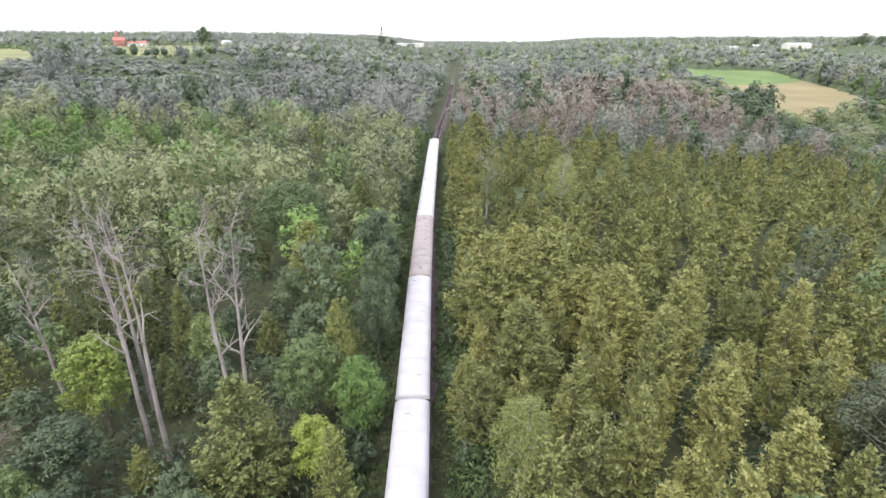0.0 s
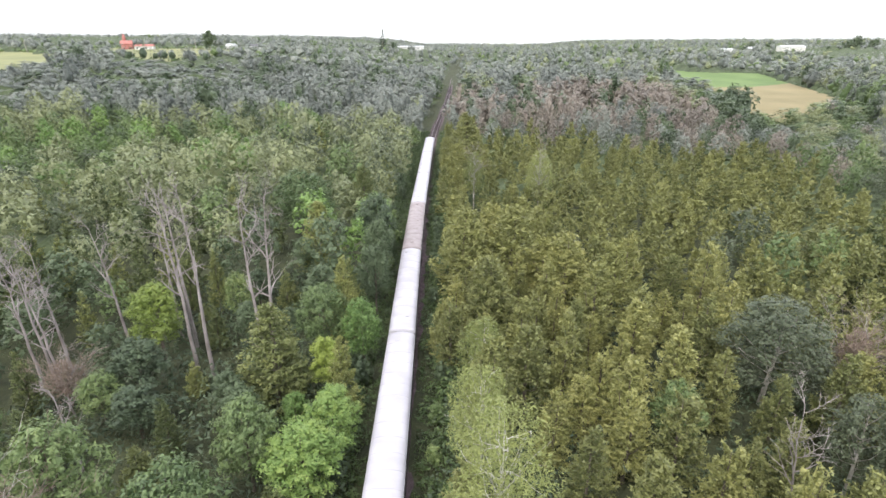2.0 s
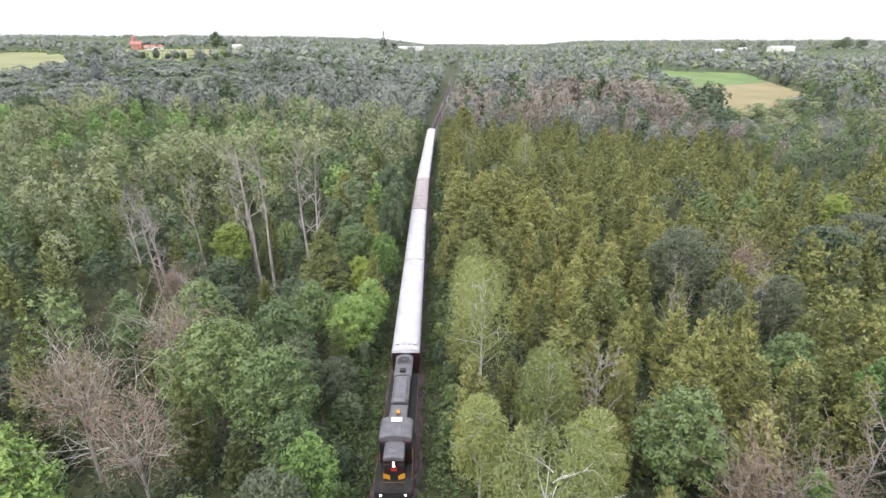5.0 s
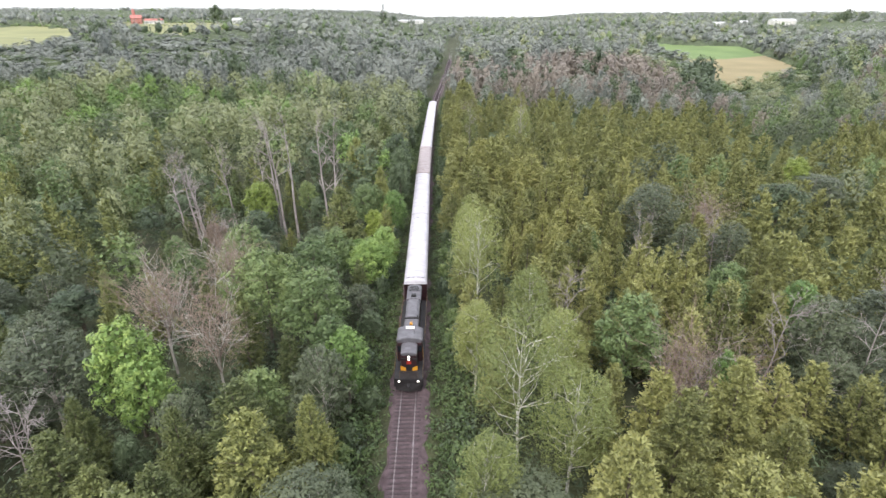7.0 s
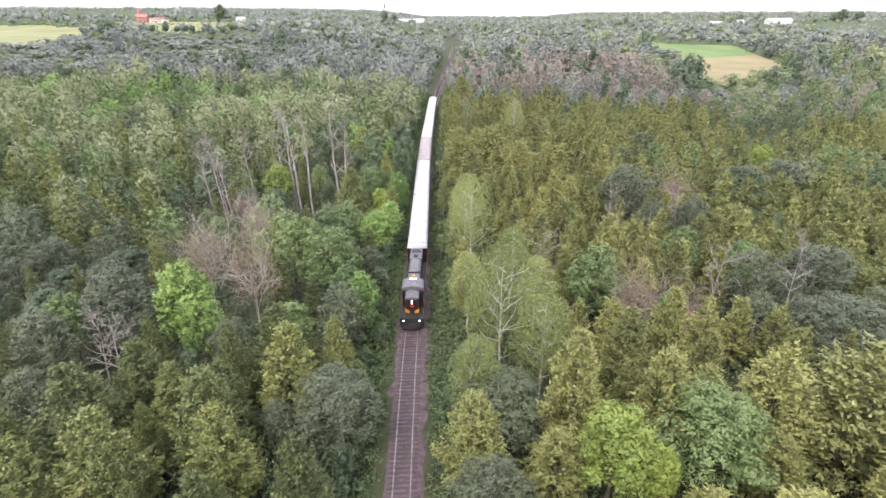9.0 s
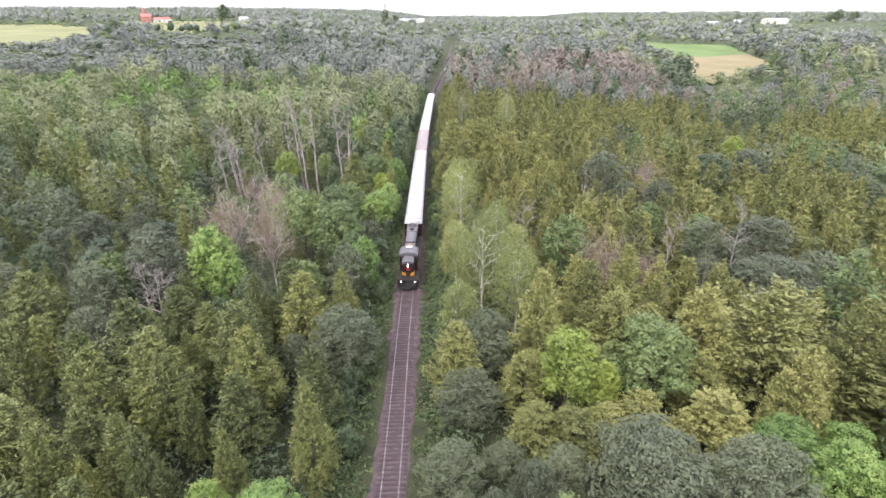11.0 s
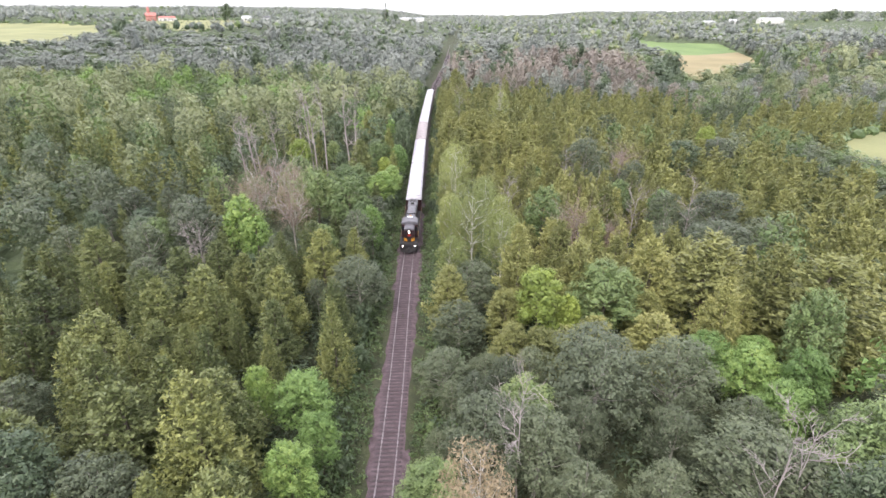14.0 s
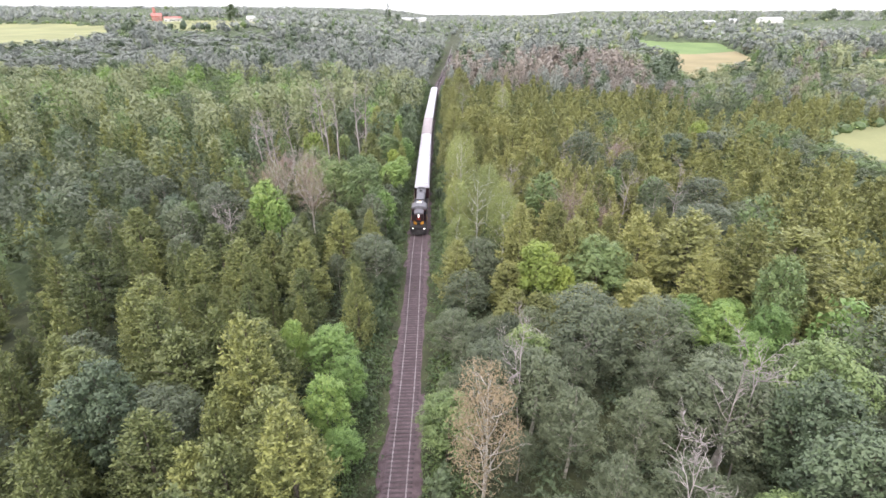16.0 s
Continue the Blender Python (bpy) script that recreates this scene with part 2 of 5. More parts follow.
def land(x, y):
    """Height of the ground."""
    x, y = np.asarray(x, float) / 0.88, (np.asarray(y, float) - 1.9) / 0.88
    left = 15 * ease((-x - 60) / 220) * ease((y - 20) / 330) + 5.5 * ease((-x - 130) / 200) * ease((y - 540) / 170)
    right = 5 * ease((x - 70) / 120) * ease((y - 20) / 230) * (1 - 1.2 * ease((y - 480) / 350))
    roll = 0.6 * np.sin(x / 23.0 + 1) * np.sin(y / 31.0) * ease((np.abs(x + 2) - 8) / 30)
    r = np.hypot(x, y)
    far = -4 * ease((y - 900) / 1000) - 75 * ease((r - 2450) / 1300)
    knoll = 17 * np.exp(-((x - 272) / 130) ** 2 - ((y - 830) / 240) ** 2) + 9 * np.exp(-((x + 165) / 75) ** 2 - ((y - 630) / 130) ** 2) + 10 * np.exp(-((x + 90) / 95) ** 2 - ((y - 960) / 130) ** 2) + 8 * ease((x - 380) / 150) * ease((y - 650) / 250)
    ridge = 4 * ease((-x - 150) / 500) * ease((y - 820) / 500) + 7 * ease((x - 250) / 300) * ease((y - 1050) / 400)
    cutting = (1 - ease((np.abs(x) - 9) / 80)) * (1 - ease((y - 640) / 340))
    rise = 17 * ease((r - 110) / 1600) * (1 - cutting)
    return 0.88 * (left + right + roll + far + ridge + knoll + rise)


TRACK_Y = [-200, -110, -65, -50, -38, -25, -13, 7, 32, 56, 83, 112, 154, 180, 210, 255, 310, 450, 640, 760, 900]
TRACK_X = [1.0, -0.4, -1.25, -1.5, -1.85, -2.45, -2.85, -3.2, -3.95, -4.7, -5.3, -5.6, -6.0, -6.0, -5.4, -3.9, -2.2, 0.3, 1.5, 4, 25]


def track_x(y):
    """The track's middle; a smooth line through its bends."""
    k = np.linspace(-14, 14, 7)
    w = np.exp(-(k / 9.0) ** 2)
    return sum(wi * np.interp(np.asarray(y, float) + ki, TRACK_Y, TRACK_X) for wi, ki in zip(w, k)) / w.sum()


def track_frame(y):
    """Pose on the rails' top at y: x across, y along."""
    x0, x1 = float(track_x(y - 2)), float(track_x(y + 2))
    return pose(float(track_x(y)), y, 0.0, 0, 0, -math.degrees(math.atan2(x1 - x0, 4)))


# ground: one sheet to the horizon
gx = np.concatenate([-np.geomspace(4500, 720, 14), np.linspace(-700, -70, 64), np.linspace(-66, 60, 64), np.linspace(64, 700, 64), np.geomspace(720, 4500, 14)])
gy = np.concatenate([-np.geomspace(2500, 130, 12), np.linspace(-125, 260, 96), np.linspace(270, 800, 54), np.geomspace(820, 4700, 24)])
GX, GY = np.meshgrid(gx, gy)
GZ = land(GX, GY) - 0.45 * ease((np.abs(GX - track_x(GY)) - 1.7) / 1.6) - 0.02
gv = np.stack([GX, GY, GZ], -1).reshape(-1, 3)
ii = np.arange(len(gv)).reshape(GX.shape)
gq = np.stack([ii[:-1, :-1], ii[:-1, 1:], ii[1:, 1:], ii[1:, :-1]], -1).reshape(-1, 4)
ground = new("ground", array_mesh("ground", gv, gq, np.zeros((0, 3), int), SOIL))
tagged(ground, "dark forest floor rolling up to low hills", "ground", kind="structure")


def field(name, corners, mat, label, step=12.0):
    """A mown or sown field draped on the land; its outline runs through the corners."""
    bm = bmesh.new()
    mx, my = sum(c[0] for c in corners) / len(corners), sum(c[1] for c in corners) / len(corners)
    vs = [bm.verts.new((mx + (x - mx) * 1.13, my + (y - my) * 1.13, 0)) for x, y in corners]
    bm.faces.new(vs)
    xs, ys = [c[0] for c in corners], [c[1] for c in corners]
    for ax, lo, hi in ((0, min(xs), max(xs)), (1, min(ys), max(ys))):
        k = lo + step
        while k < hi:
            co, no = ((k, 0, 0), (1, 0, 0)) if ax == 0 else ((0, k, 0), (0, 1, 0))
            bmesh.ops.bisect_plane(bm, geom=bm.verts[:] + bm.edges[:] + bm.faces[:], plane_co=co, plane_no=no)
            k += step
    for v in bm.verts:
        v.co.z = float(land(v.co.x, v.co.y)) + (0.36 if name == "crop_field" else 0.42)
    ob = part(name, bm, mat)
    return tagged(ob, label, "field", kind="structure")


HAY = [(-288, 247), (-272, 280), (-262, 298), (-298, 380), (-367, 527), (-453, 565), (-546, 530), (-581, 372), (-414, 222)]
FARM = [(-278, 472), (-251, 482), (-216, 548), (-225, 649), (-396, 658), (-423, 609), (-328, 546)]
CROPS = [(173, 392), (185, 482), (197, 442), (224, 433), (242, 428), (222, 352), (185, 328), (166, 336)]
STUB = [(127, 196), (158, 222), (194, 255), (222, 349), (185, 326), (164, 333), (148, 275)]
PAST = [(107, 46), (117, 67), (133, 83), (180, 93), (189, 20), (111, 32)]
YARD = [(400, 803), (493, 794), (598, 820), (607, 891), (413, 900)]
HALL_YARD = [(-93, 842), (-35, 842), (-35, 900), (-93, 900)]
PAST_FAR = [(244, 222), (283, 291), (352, 297), (343, 213)]
FIELDS = [
    ("hay_meadow", HAY, MEADOW, "pale yellow-green hay meadow on the hill"),
    ("farm_meadow", FARM, MEADOW, "mown yellow-green meadow beside the farm"),
    ("crop_field", CROPS, CROP, "bright green crop strip at the wood's edge"),
    ("stubble_field", STUB, STUBBLE, "tan harvested stubble field between woods"),
    ("pasture", PAST, MEADOW, "yellow-green pasture clearing among the trees"),
    ("farm_yard", YARD, MEADOW, "mown grass round the far farm houses"),
    ("hall_yard", HALL_YARD, MEADOW, "grass round the long white hall"),
    ("far_pasture", PAST_FAR, MEADOW, "small mown pasture behind a hedge of trees"),
]
for nm, cs, mt, lb in FIELDS:
    field(nm, cs, mt, lb)


def within(x, y, poly):
    """Whether one point lies inside the outline."""
    hit = False
    x1, y1 = poly[-1]
    for x0, y0 in poly:
        if (y0 > y) != (y1 > y) and x < (x1 - x0) * (y - y0) / (y1 - y0) + x0:
            hit = not hit
        x1, y1 = x0, y0
    return hit


def inside(x, y, poly):
    """Which of the points lie inside the outline."""
    x, y = np.asarray(x), np.asarray(y)
    hit = np.zeros(x.shape, bool)
    for (x0, y0), (x1, y1) in zip(poly, poly[1:] + poly[:1]):
        cross = ((y0 > y) != (y1 > y)) & (x < (x1 - x0) * (y - y0) / (y1 - y0 + 1e-9) + x0)
        hit ^= cross
    return hit

# ---------- railway track ----------
track = tagged(new("railway_track"), "single railway track on purple-brown ballast", "railway", kind="structure")
ys = np.concatenate([np.arange(-190, 340, 2.0), np.arange(340, 761, 20.0)])
rng = np.random.default_rng(3)
prof = [(-2.35, -0.42), (-1.8, -0.12), (-1.35, 0.02), (0.0, 0.0), (1.35, 0.02), (1.85, -0.12), (2.45, -0.42)]
bv, bf = [], []
for y in ys:
    m = track_frame(float(y))
    for k, (px, pz) in enumerate(prof):
        edge = rng.normal(0, 0.16) if k in (0, 1, 5, 6) else rng.normal(0, 0.02)
        bv.append(m @ Vector((px + edge, 0, pz + rng.normal(0, 0.012))))
w = len(prof)
for i in range(len(ys) - 1):
    for k in range(w - 1):
        bf.append((i * w + k, i * w + k + 1, (i + 1) * w + k + 1, (i + 1) * w + k))
link("ballast", bv, bf, BALLAST, track, "crushed purple-brown stone")
head = [(-0.036, 0.02), (-0.07, 0.02), (-0.07, 0.035), (-0.012, 0.05), (-0.012, 0.13), (-0.036, 0.145), (-0.036, 0.175), (0.036, 0.175), (0.036, 0.145), (0.012, 0.13), (0.012, 0.05), (0.07, 0.035), (0.07, 0.02)]
for side in (-0.7525, 0.7525):
    rv, rf, w = [], [], len(head)
    for y in ys:
        m = track_frame(float(y))
        rv += [m @ Vector((side + px, 0, pz)) for px, pz in head]
    for i in range(len(ys) - 1):
        for k in range(w):
            k2 = (k + 1) % w
            rf.append((i * w + k, i * w + k2, (i + 1) * w + k2, (i + 1) * w + k))
    link("rail", rv, rf, RAIL_STEEL, track, "worn steel rail with a bright head")

# ---------- train ----------
FRONT = -8.3


def spot(parent_y):
    return track_frame(parent_y) @ Matrix.Translation((0, 0, 0.175))


def wheelset(parent, y, gauge=0.7525, r=0.46):
    v, f = [], []
    for sx in (-1, 1):
        tube(v, f, [(sx * (gauge - 0.09), y, r), (sx * (gauge + 0.05), y, r)], [r + 0.02, r], 16)
    tube(v, f, [(-gauge, y, r), (gauge, y, r)], [0.08, 0.08], 8)
    return link("wheel", v, f, BLACK, parent)


def bogie(thing, y, axles):
    b = boxed("bogie", -1.15, 1.15, y - axles[-1] - 0.5, y + axles[-1] + 0.5, 0.42, 0.86, BLACK, thing, 0.06, "black cast steel bogie")
    for a in axles:
        for s in ((-1, 1) if a else (1,)):
            wheelset(b, y + s * a)
    return b


def locomotive(at):
    """Road switcher: y runs back from the front coupler."""
    t = tagged(new("locomotive"), "black and maroon diesel locomotive with grey roof and yellow stripes", "locomotive")
    t.matrix_world = at @ Matrix.Diagonal((1, 0.92, 1, 1))
    boxed("underframe", -1.5, 1.5, 0.05, 17.7, 1.05, 1.42, BLACK, t, 0.03)
    boxed("walkway", -1.55, 1.55, 0.12, 17.6, 1.422, 1.50, BLACK, t, 0.01, "black walkway deck")
    boxed("fuel_tank", -1.35, 1.35, 6.6, 10.6, 0.28, 1.046, BLACK, t, 0.12)
    bogie(t, 3.5, (1.45,))
    bogie(t, 14.4, (1.45,))

    def hood(name, y0, y1, half, z0, z1, mat, crown=0.16, label=""):
        n = 10
        sec = [(-half, z0), (-half, z1 - 0.18)] + [(half * -math.cos(math.pi * (0.07 + 0.86 * k / n)), z1 - 0.12 + crown * math.sin(math.pi * k / n)) for k in range(n + 1)] + [(half, z1 - 0.18), (half, z0)]
        v = [(x, y, z) for y in (y0, y0 + 0.12, y1 - 0.12, y1) for x, z in ([(px * (0.95 if y in (y0, y1) else 1), pz - (0.05 if y in (y0, y1) else 0)) for px, pz in sec])]
        m, f = len(sec), []
        for r in range(3):
            for k in range(m - 1):
                f.append((r * m + k, r * m + k + 1, (r + 1) * m + k + 1, (r + 1) * m + k))
        f += [tuple(range(m)), tuple(reversed(range(3 * m, 4 * m)))]
        return link(name, v, f, mat, t, label)

    hood("long_hood", 6.02, 17.2, 0.80, 1.504, 3.75, MAROON, 0.02, "dark maroon long hood")
    hood("hood_roof", 6.06, 13.3, 0.81, 3.70, 3.94, GREY_ROOF, 0.2, "grey painted hood roof")
    hood("radiator_roof", 13.34, 17.24, 0.90, 3.40, 4.06, GREY_ROOF, 0.2, "grey radiator housing")
    hood("cab", 3.35, 5.98, 1.38, 1.504, 3.92, MAROON, 0.02, "dark maroon cab")
    hood("cab_roof", 3.42, 6.1, 1.41, 3.86, 4.22, GREY_ROOF, 0.34, "curved grey cab roof")
    hood("short_hood", 1.35, 3.32, 0.84, 1.504, 3.62, MAROON, 0.02, "dark maroon short hood")
    hood("short_hood_roof", 1.33, 3.40, 0.86, 3.56, 3.84, GREY_ROOF, 0.2, "grey nose roof")
    for yy in (1.55, 2.2):
        boxed("nose_hatch", -0.45, 0.1, yy + 0.25, yy + 0.75, 3.90, 3.945, GREY_ROOF, t, 0.015)
    # radiator fan set in the rear roof, exhaust and raised casing
    v, f = [], []
    tube(v, f, [(0, 15.9, 4.02), (0, 15.9, 4.24)], [0.76, 0.72], 28)
    fan = link("fan_ring", v, f, GREY_ROOF, t)
    v, f = [], []
    tube(v, f, [(0, 15.9, 4.236), (0, 15.9, 4.262)], [0.64, 0.64], 28)
    link("fan_grille", v, f, BLACK, fan, "black radiator fan opening")
    v, f = [], []
    for k in range(8):
        a = math.pi * k / 8
        dx, dy = 0.62 * math.cos(a), 0.62 * math.sin(a)
        tube(v, f, [(-dx, 15.9 - dy, 4.272), (dx, 15.9 + dy, 4.272)], [0.012, 0.012], 4)
    link("fan_guard", v, f, GREY_ROOF, fan)
    ex = boxed("exhaust_stack", -0.3, 0.3, 13.55, 14.1, 4.2, 4.4, BLACK, t, 0.03, "sooty square exhaust stack")
    boxed("stack_mouth", -0.2, 0.2, 13.65, 14.0, 4.403, 4.42, BLACK, ex, 0.005)
    boxed("roof_casing", -0.55, 0.55, 8.6, 13.0, 4.06, 4.16, GREY_ROOF, t, 0.04)
    boxed("roof_seam", -0.82, 0.82, 8.35, 8.43, 4.0, 4.135, BLACK, t, 0.01)
    boxed("roof_hatch", 0.56, 0.72, 8.7, 9.0, 4.06, 4.13, BLACK, t, 0.01)
    for yy in (9.4, 10.6, 11.8):
        boxed("casing_door", -0.48, 0.48, yy, yy + 0.9, 4.162, 4.18, GREY_ROOF, t, 0.006)
    bell = boxed("bell_bracket", -0.16, 0.16, 6.75, 7.05, 4.08, 4.22, GOLD, t, 0.02, "yellow horn bracket")
    for k, dx in enumerate((-0.1, 0.0, 0.1)):
        cylinder("horn", (dx, 7.2 + 0.05 * k, 4.28), (dx, 6.7 - 0.05 * k, 4.28), 0.03, 0.07, GOLD, bell, 8)
    boxed("roof_panel", -0.48, 0.48, 5.15, 5.72, 4.50, 4.56, WHITE, t, 0.02, "white box on the cab roof")
    # front: windows, headlights, stripes, rails
    for sx in (-1, 1):
        boxed("cab_window", sx * 1.1 - 0.2, sx * 1.1 + 0.2, 3.30, 3.348, 2.75, 3.45, GLASS, t, 0.01, "dark cab window")
        boxed("side_window", sx * 1.38 - 0.025, sx * 1.38 + 0.025, 3.9, 5.5, 2.7, 3.4, GLASS, t, 0.01)
        boxed("number_board", sx * 0.62 - 0.24, sx * 0.62 + 0.24, 1.25, 1.36, 2.95, 3.2, BLACK, t, 0.02)
        v, f = [], []
        for pts in ([(sx * 0.34, 1.33, 1.95), (sx * 0.9, 1.33, 2.25), (sx * 0.9, 1.33, 1.7), (sx * 0.34, 1.33, 1.53)],):
            v += [(x, y - 0.012, z) for x, y, z in pts] + [(x, y + 0.01, z) for x, y, z in pts]
            f += [(0, 1, 2, 3), (7, 6, 5, 4), (0, 4, 5, 1), (1, 5, 6, 2), (2, 6, 7, 3), (3, 7, 4, 0)]
        link("nose_stripe", v, f, GOLD, t, "yellow nose chevron")
        boxed("step_plate", sx * 1.05 - 0.42, sx * 1.05 + 0.42, -0.05, 1.28, 1.503, 1.545, BLACK, t, 0.01)
        boxed("cab_stripe", sx * 1.395 - 0.012, sx * 1.395 + 0.012, 3.5, 4.5, 1.7, 2.4, GOLD, t, 0.005, "yellow panel on the cab side")
        lamp = cylinder("ditch_light", (sx * 1.0, 0.0, 1.3), (sx * 1.0, -0.17, 1.3), 0.13, 0.15, BLACK, t, 14)
        cylinder("lens", (sx * 1.0, -0.17, 1.3), (sx * 1.0, -0.20, 1.3), 0.10, 0.09, LAMP, lamp, 14, "lit white ditch light")
        # handrail along the walkway with its stanchions
        v, f = [], []
        tube(v, f, [(sx * 1.5, 0.2, 1.5), (sx * 1.5, 0.2, 2.45), (sx * 1.5, 3.2, 2.5)], [0.02] * 3, 5)
        tube(v, f, [(sx * 1.52, 6.2, 2.45), (sx * 1.52, 17.4, 2.45), (sx * 1.52, 17.4, 1.5)], [0.02] * 3, 5)
        link("handrail", v, f, RAIL_PAINT, t, "dull yellow handrail")
        for yy in (2.1, 7.4, 9.2, 11.0, 12.8, 14.6, 16.2):
            cylinder("stanchion", (sx * 1.5, yy, 1.5), (sx * 1.5, yy, 2.46), 0.018, 0.018, RAIL_PAINT, t, 5)
        for st in range(4):
            boxed("step", sx * 1.3 - 0.22, sx * 1.3 + 0.22, 0.12, 0.4, 0.38 + st * 0.28, 0.42 + st * 0.28, BLACK, t, 0.01)
        boxed("side_louvre", sx * 0.815 - 0.012, sx * 0.815 + 0.012, 13.6, 16.9, 2.1, 3.2, BLACK, t, 0.005)
        for yy in (7.0, 8.3, 9.6, 10.9, 12.2):
            boxed("hood_door", sx * 0.807 - 0.012, sx * 0.807 + 0.012, yy, yy + 1.1, 1.75, 3.4, MAROON, t, 0.006)
    lamp = boxed("headlight", -0.17, 0.17, 1.2, 1.345, 2.95, 3.55, BLACK, t, 0.03)
    for zz in (3.1, 3.4):
        cylinder("lens", (0, 1.2, zz), (0, 1.17, zz), 0.11, 0.1, LAMP, lamp, 12, "lit white headlight")
    boxed("emblem", -0.25, 0.25, 1.3, 1.346, 2.45, 2.8, RED, t, 0.02, "red painted emblem")
    boxed("nose_door", -0.3, 0.3, 1.318, 1.35, 1.52, 2.4, BLACK, t, 0.01)
    boxed("front_beam", -1.5, 1.5, -0.1, 0.046, 0.62, 1.5, BLACK, t, 0.03)
    v = [(x, y - 0.72, z) for x, y, z in ((-1.35, 0.6, 0.18), (0, 0.2, 0.18), (1.35, 0.6, 0.18), (-1.35, 0.61, 0.95), (0, 0.5, 0.95), (1.35, 0.61, 0.95), (0, 0.605, 0.18), (0, 0.612, 0.95))]
    link("plough", v, [(0, 1, 4, 3), (1, 2, 5, 4), (0, 6, 1), (1, 6, 2), (3, 4, 7), (4, 5, 7), (0, 3, 7, 6), (6, 7, 5, 2)], BLACK, t, "black snow plough blade")
    boxed("coupler", -0.16, 0.16, -0.8, -0.11, 0.75, 1.0, BLACK, t, 0.05)
    boxed("coupler", -0.16, 0.16, 17.72, 18.2, 0.75, 1.0, BLACK, t, 0.05)
    v, f = [], []
    tube(v, f, [(-0.95, 0.1, 1.5), (-0.95, 0.1, 2.4), (0.95, 0.1, 2.4), (0.95, 0.1, 1.5)], [0.02] * 4, 5)
    link("front_rail", v, f, RAIL_PAINT, t, "dull yellow front handrail")
    cylinder("antenna", (0.5, 4.3, 4.45), (0.5, 4.3, 4.85), 0.02, 0.012, BLACK, t, 5)
    return t


def coach(at, roof_mat, label, ribs, vents):
    """Passenger coach, 26 m; y runs back from its front end."""
    t = tagged(new("passenger_car"), label, "railway car", "coaches behind the locomotive")
    t.matrix_world = at
    L = 25.3
    body = boxed("body", -1.5, 1.5, 0.25, L - 0.25, 1.0, 3.5, MAROON, t, 0.04, "dark maroon steel body")
    bogie(t, 3.6, (1.25,))
    bogie(t, L - 3.6, (1.25,))
    boxed("equipment_box", -1.2, 1.2, 9.5, 15.5, 0.45, 0.996, BLACK, t, 0.05)
    # rounded roof with drooping ends
    n, secs = 14, []
    stations = [0.12, 0.4, 1.0, 2.0] + [L * k / 8 for k in range(1, 8)] + [L - 2.0, L - 1.0, L - 0.4, L - 0.12]
    for y in stations:
        e = min(1.0, (min(y, L - y) - 0.12) / 1.6)
        drop = 0.16 * (1 - e) ** 2
        secs.append([(-1.54 * math.cos(math.pi * k / n), y, 3.44 + (0.78 - drop) * math.sin(math.pi * k / n) ** 0.7) for k in range(n + 1)])
    v = [p for s in secs for p in s]
    f, m = [], n + 1
    for r in range(len(secs) - 1):
        for k in range(n):
            f.append((r * m + k, (r + 1) * m + k, (r + 1) * m + k + 1, r * m + k + 1))
    f += [tuple(range(m)), tuple(reversed(range((len(secs) - 1) * m, len(secs) * m)))]
    f += [tuple([r * m for r in range(len(secs))] + [r * m + n for r in reversed(range(len(secs)))])]
    link("roof", v, f, roof_mat, t, "rounded painted roof", True)
    # raised roof seams
    for k in range(1, ribs):
        y = 0.8 + (L - 1.6) * k / ribs
        v, f = [], []
        tube(v, f, [(-1.54 * math.cos(math.pi * j / n), y, 3.445 + 0.785 * math.sin(math.pi * j / n) ** 0.7) for j in range(1, n)], [0.016] * (n - 1), 4)
        link("roof_seam", v, f, roof_mat, t)
    for y, x in vents:
        boxed("roof_vent", x - 0.22, x + 0.22, y - 0.3, y + 0.3, 4.1, 4.32 - 0.08 * abs(x), roof_mat, t, 0.05)
    for sx in (-1, 1):
        for k in range(10):
            y = 2.7 + k * 2.0
            boxed("window", sx * 1.505 - 0.012, sx * 1.505 + 0.012, y, y + 1.45, 2.2, 3.0, GLASS, body, 0.005)
        for y in (1.0, L - 1.9):
            boxed("door", sx * 1.505 - 0.012, sx * 1.505 + 0.012, y, y + 0.9, 1.1, 3.2, MAROON, body, 0.005)
        for y in (0.5, L - 0.8):
            for z in (0.4, 0.7):
                boxed("step", sx * 1.25 - 0.2, sx * 1.25 + 0.2, y, y + 0.3, z, z + 0.04, BLACK, t, 0.01)
    boxed("gangway", -0.55, 0.55, -0.15, 0.22, 1.1, 3.35, BLACK, t, 0.04, "black gangway bellows")
    boxed("gangway", -0.55, 0.55, L - 0.22, L + 0.15, 1.1, 3.35, BLACK, t, 0.04, "black gangway bellows")
    for y in (-0.4, L - 0.1):
        boxed("coupler", -0.15, 0.15, y, y + 0.5, 0.75, 1.0, BLACK, t, 0.04)
    return t


locomotive(spot(FRONT + 8) @ Matrix.Translation((0, -8, 0)))
CAR = 25.65
cars = [
    (WHITE_ROOF, "white-roofed maroon passenger car coupled behind the locomotive", 13, [(1.0, -0.9), (1.0, -0.3), (1.0, 0.4), (1.0, 0.95), (23.2, -0.3)]),
    (WHITE_ROOF, "white-roofed maroon passenger car with pinkish streaks", 10, [(3.0, 0.5), (23.5, -0.6)]),
    (ROSE_ROOF, "passenger car with a weathered rose-brown roof", 9, [(2.0, 0.0), (13.0, 0.4), (23.0, 0.0)]),
    (WHITE_ROOF, "white-roofed maroon passenger car in mid train", 11, [(3.0, 0.0)]),
    (WHITE_ROOF, "white-roofed maroon passenger car on the bend", 11, [(22.0, 0.0)]),
    (WHITE_ROOF, "white-roofed maroon passenger car at the train's tail", 11, [(4.0, 0.0)]),
]
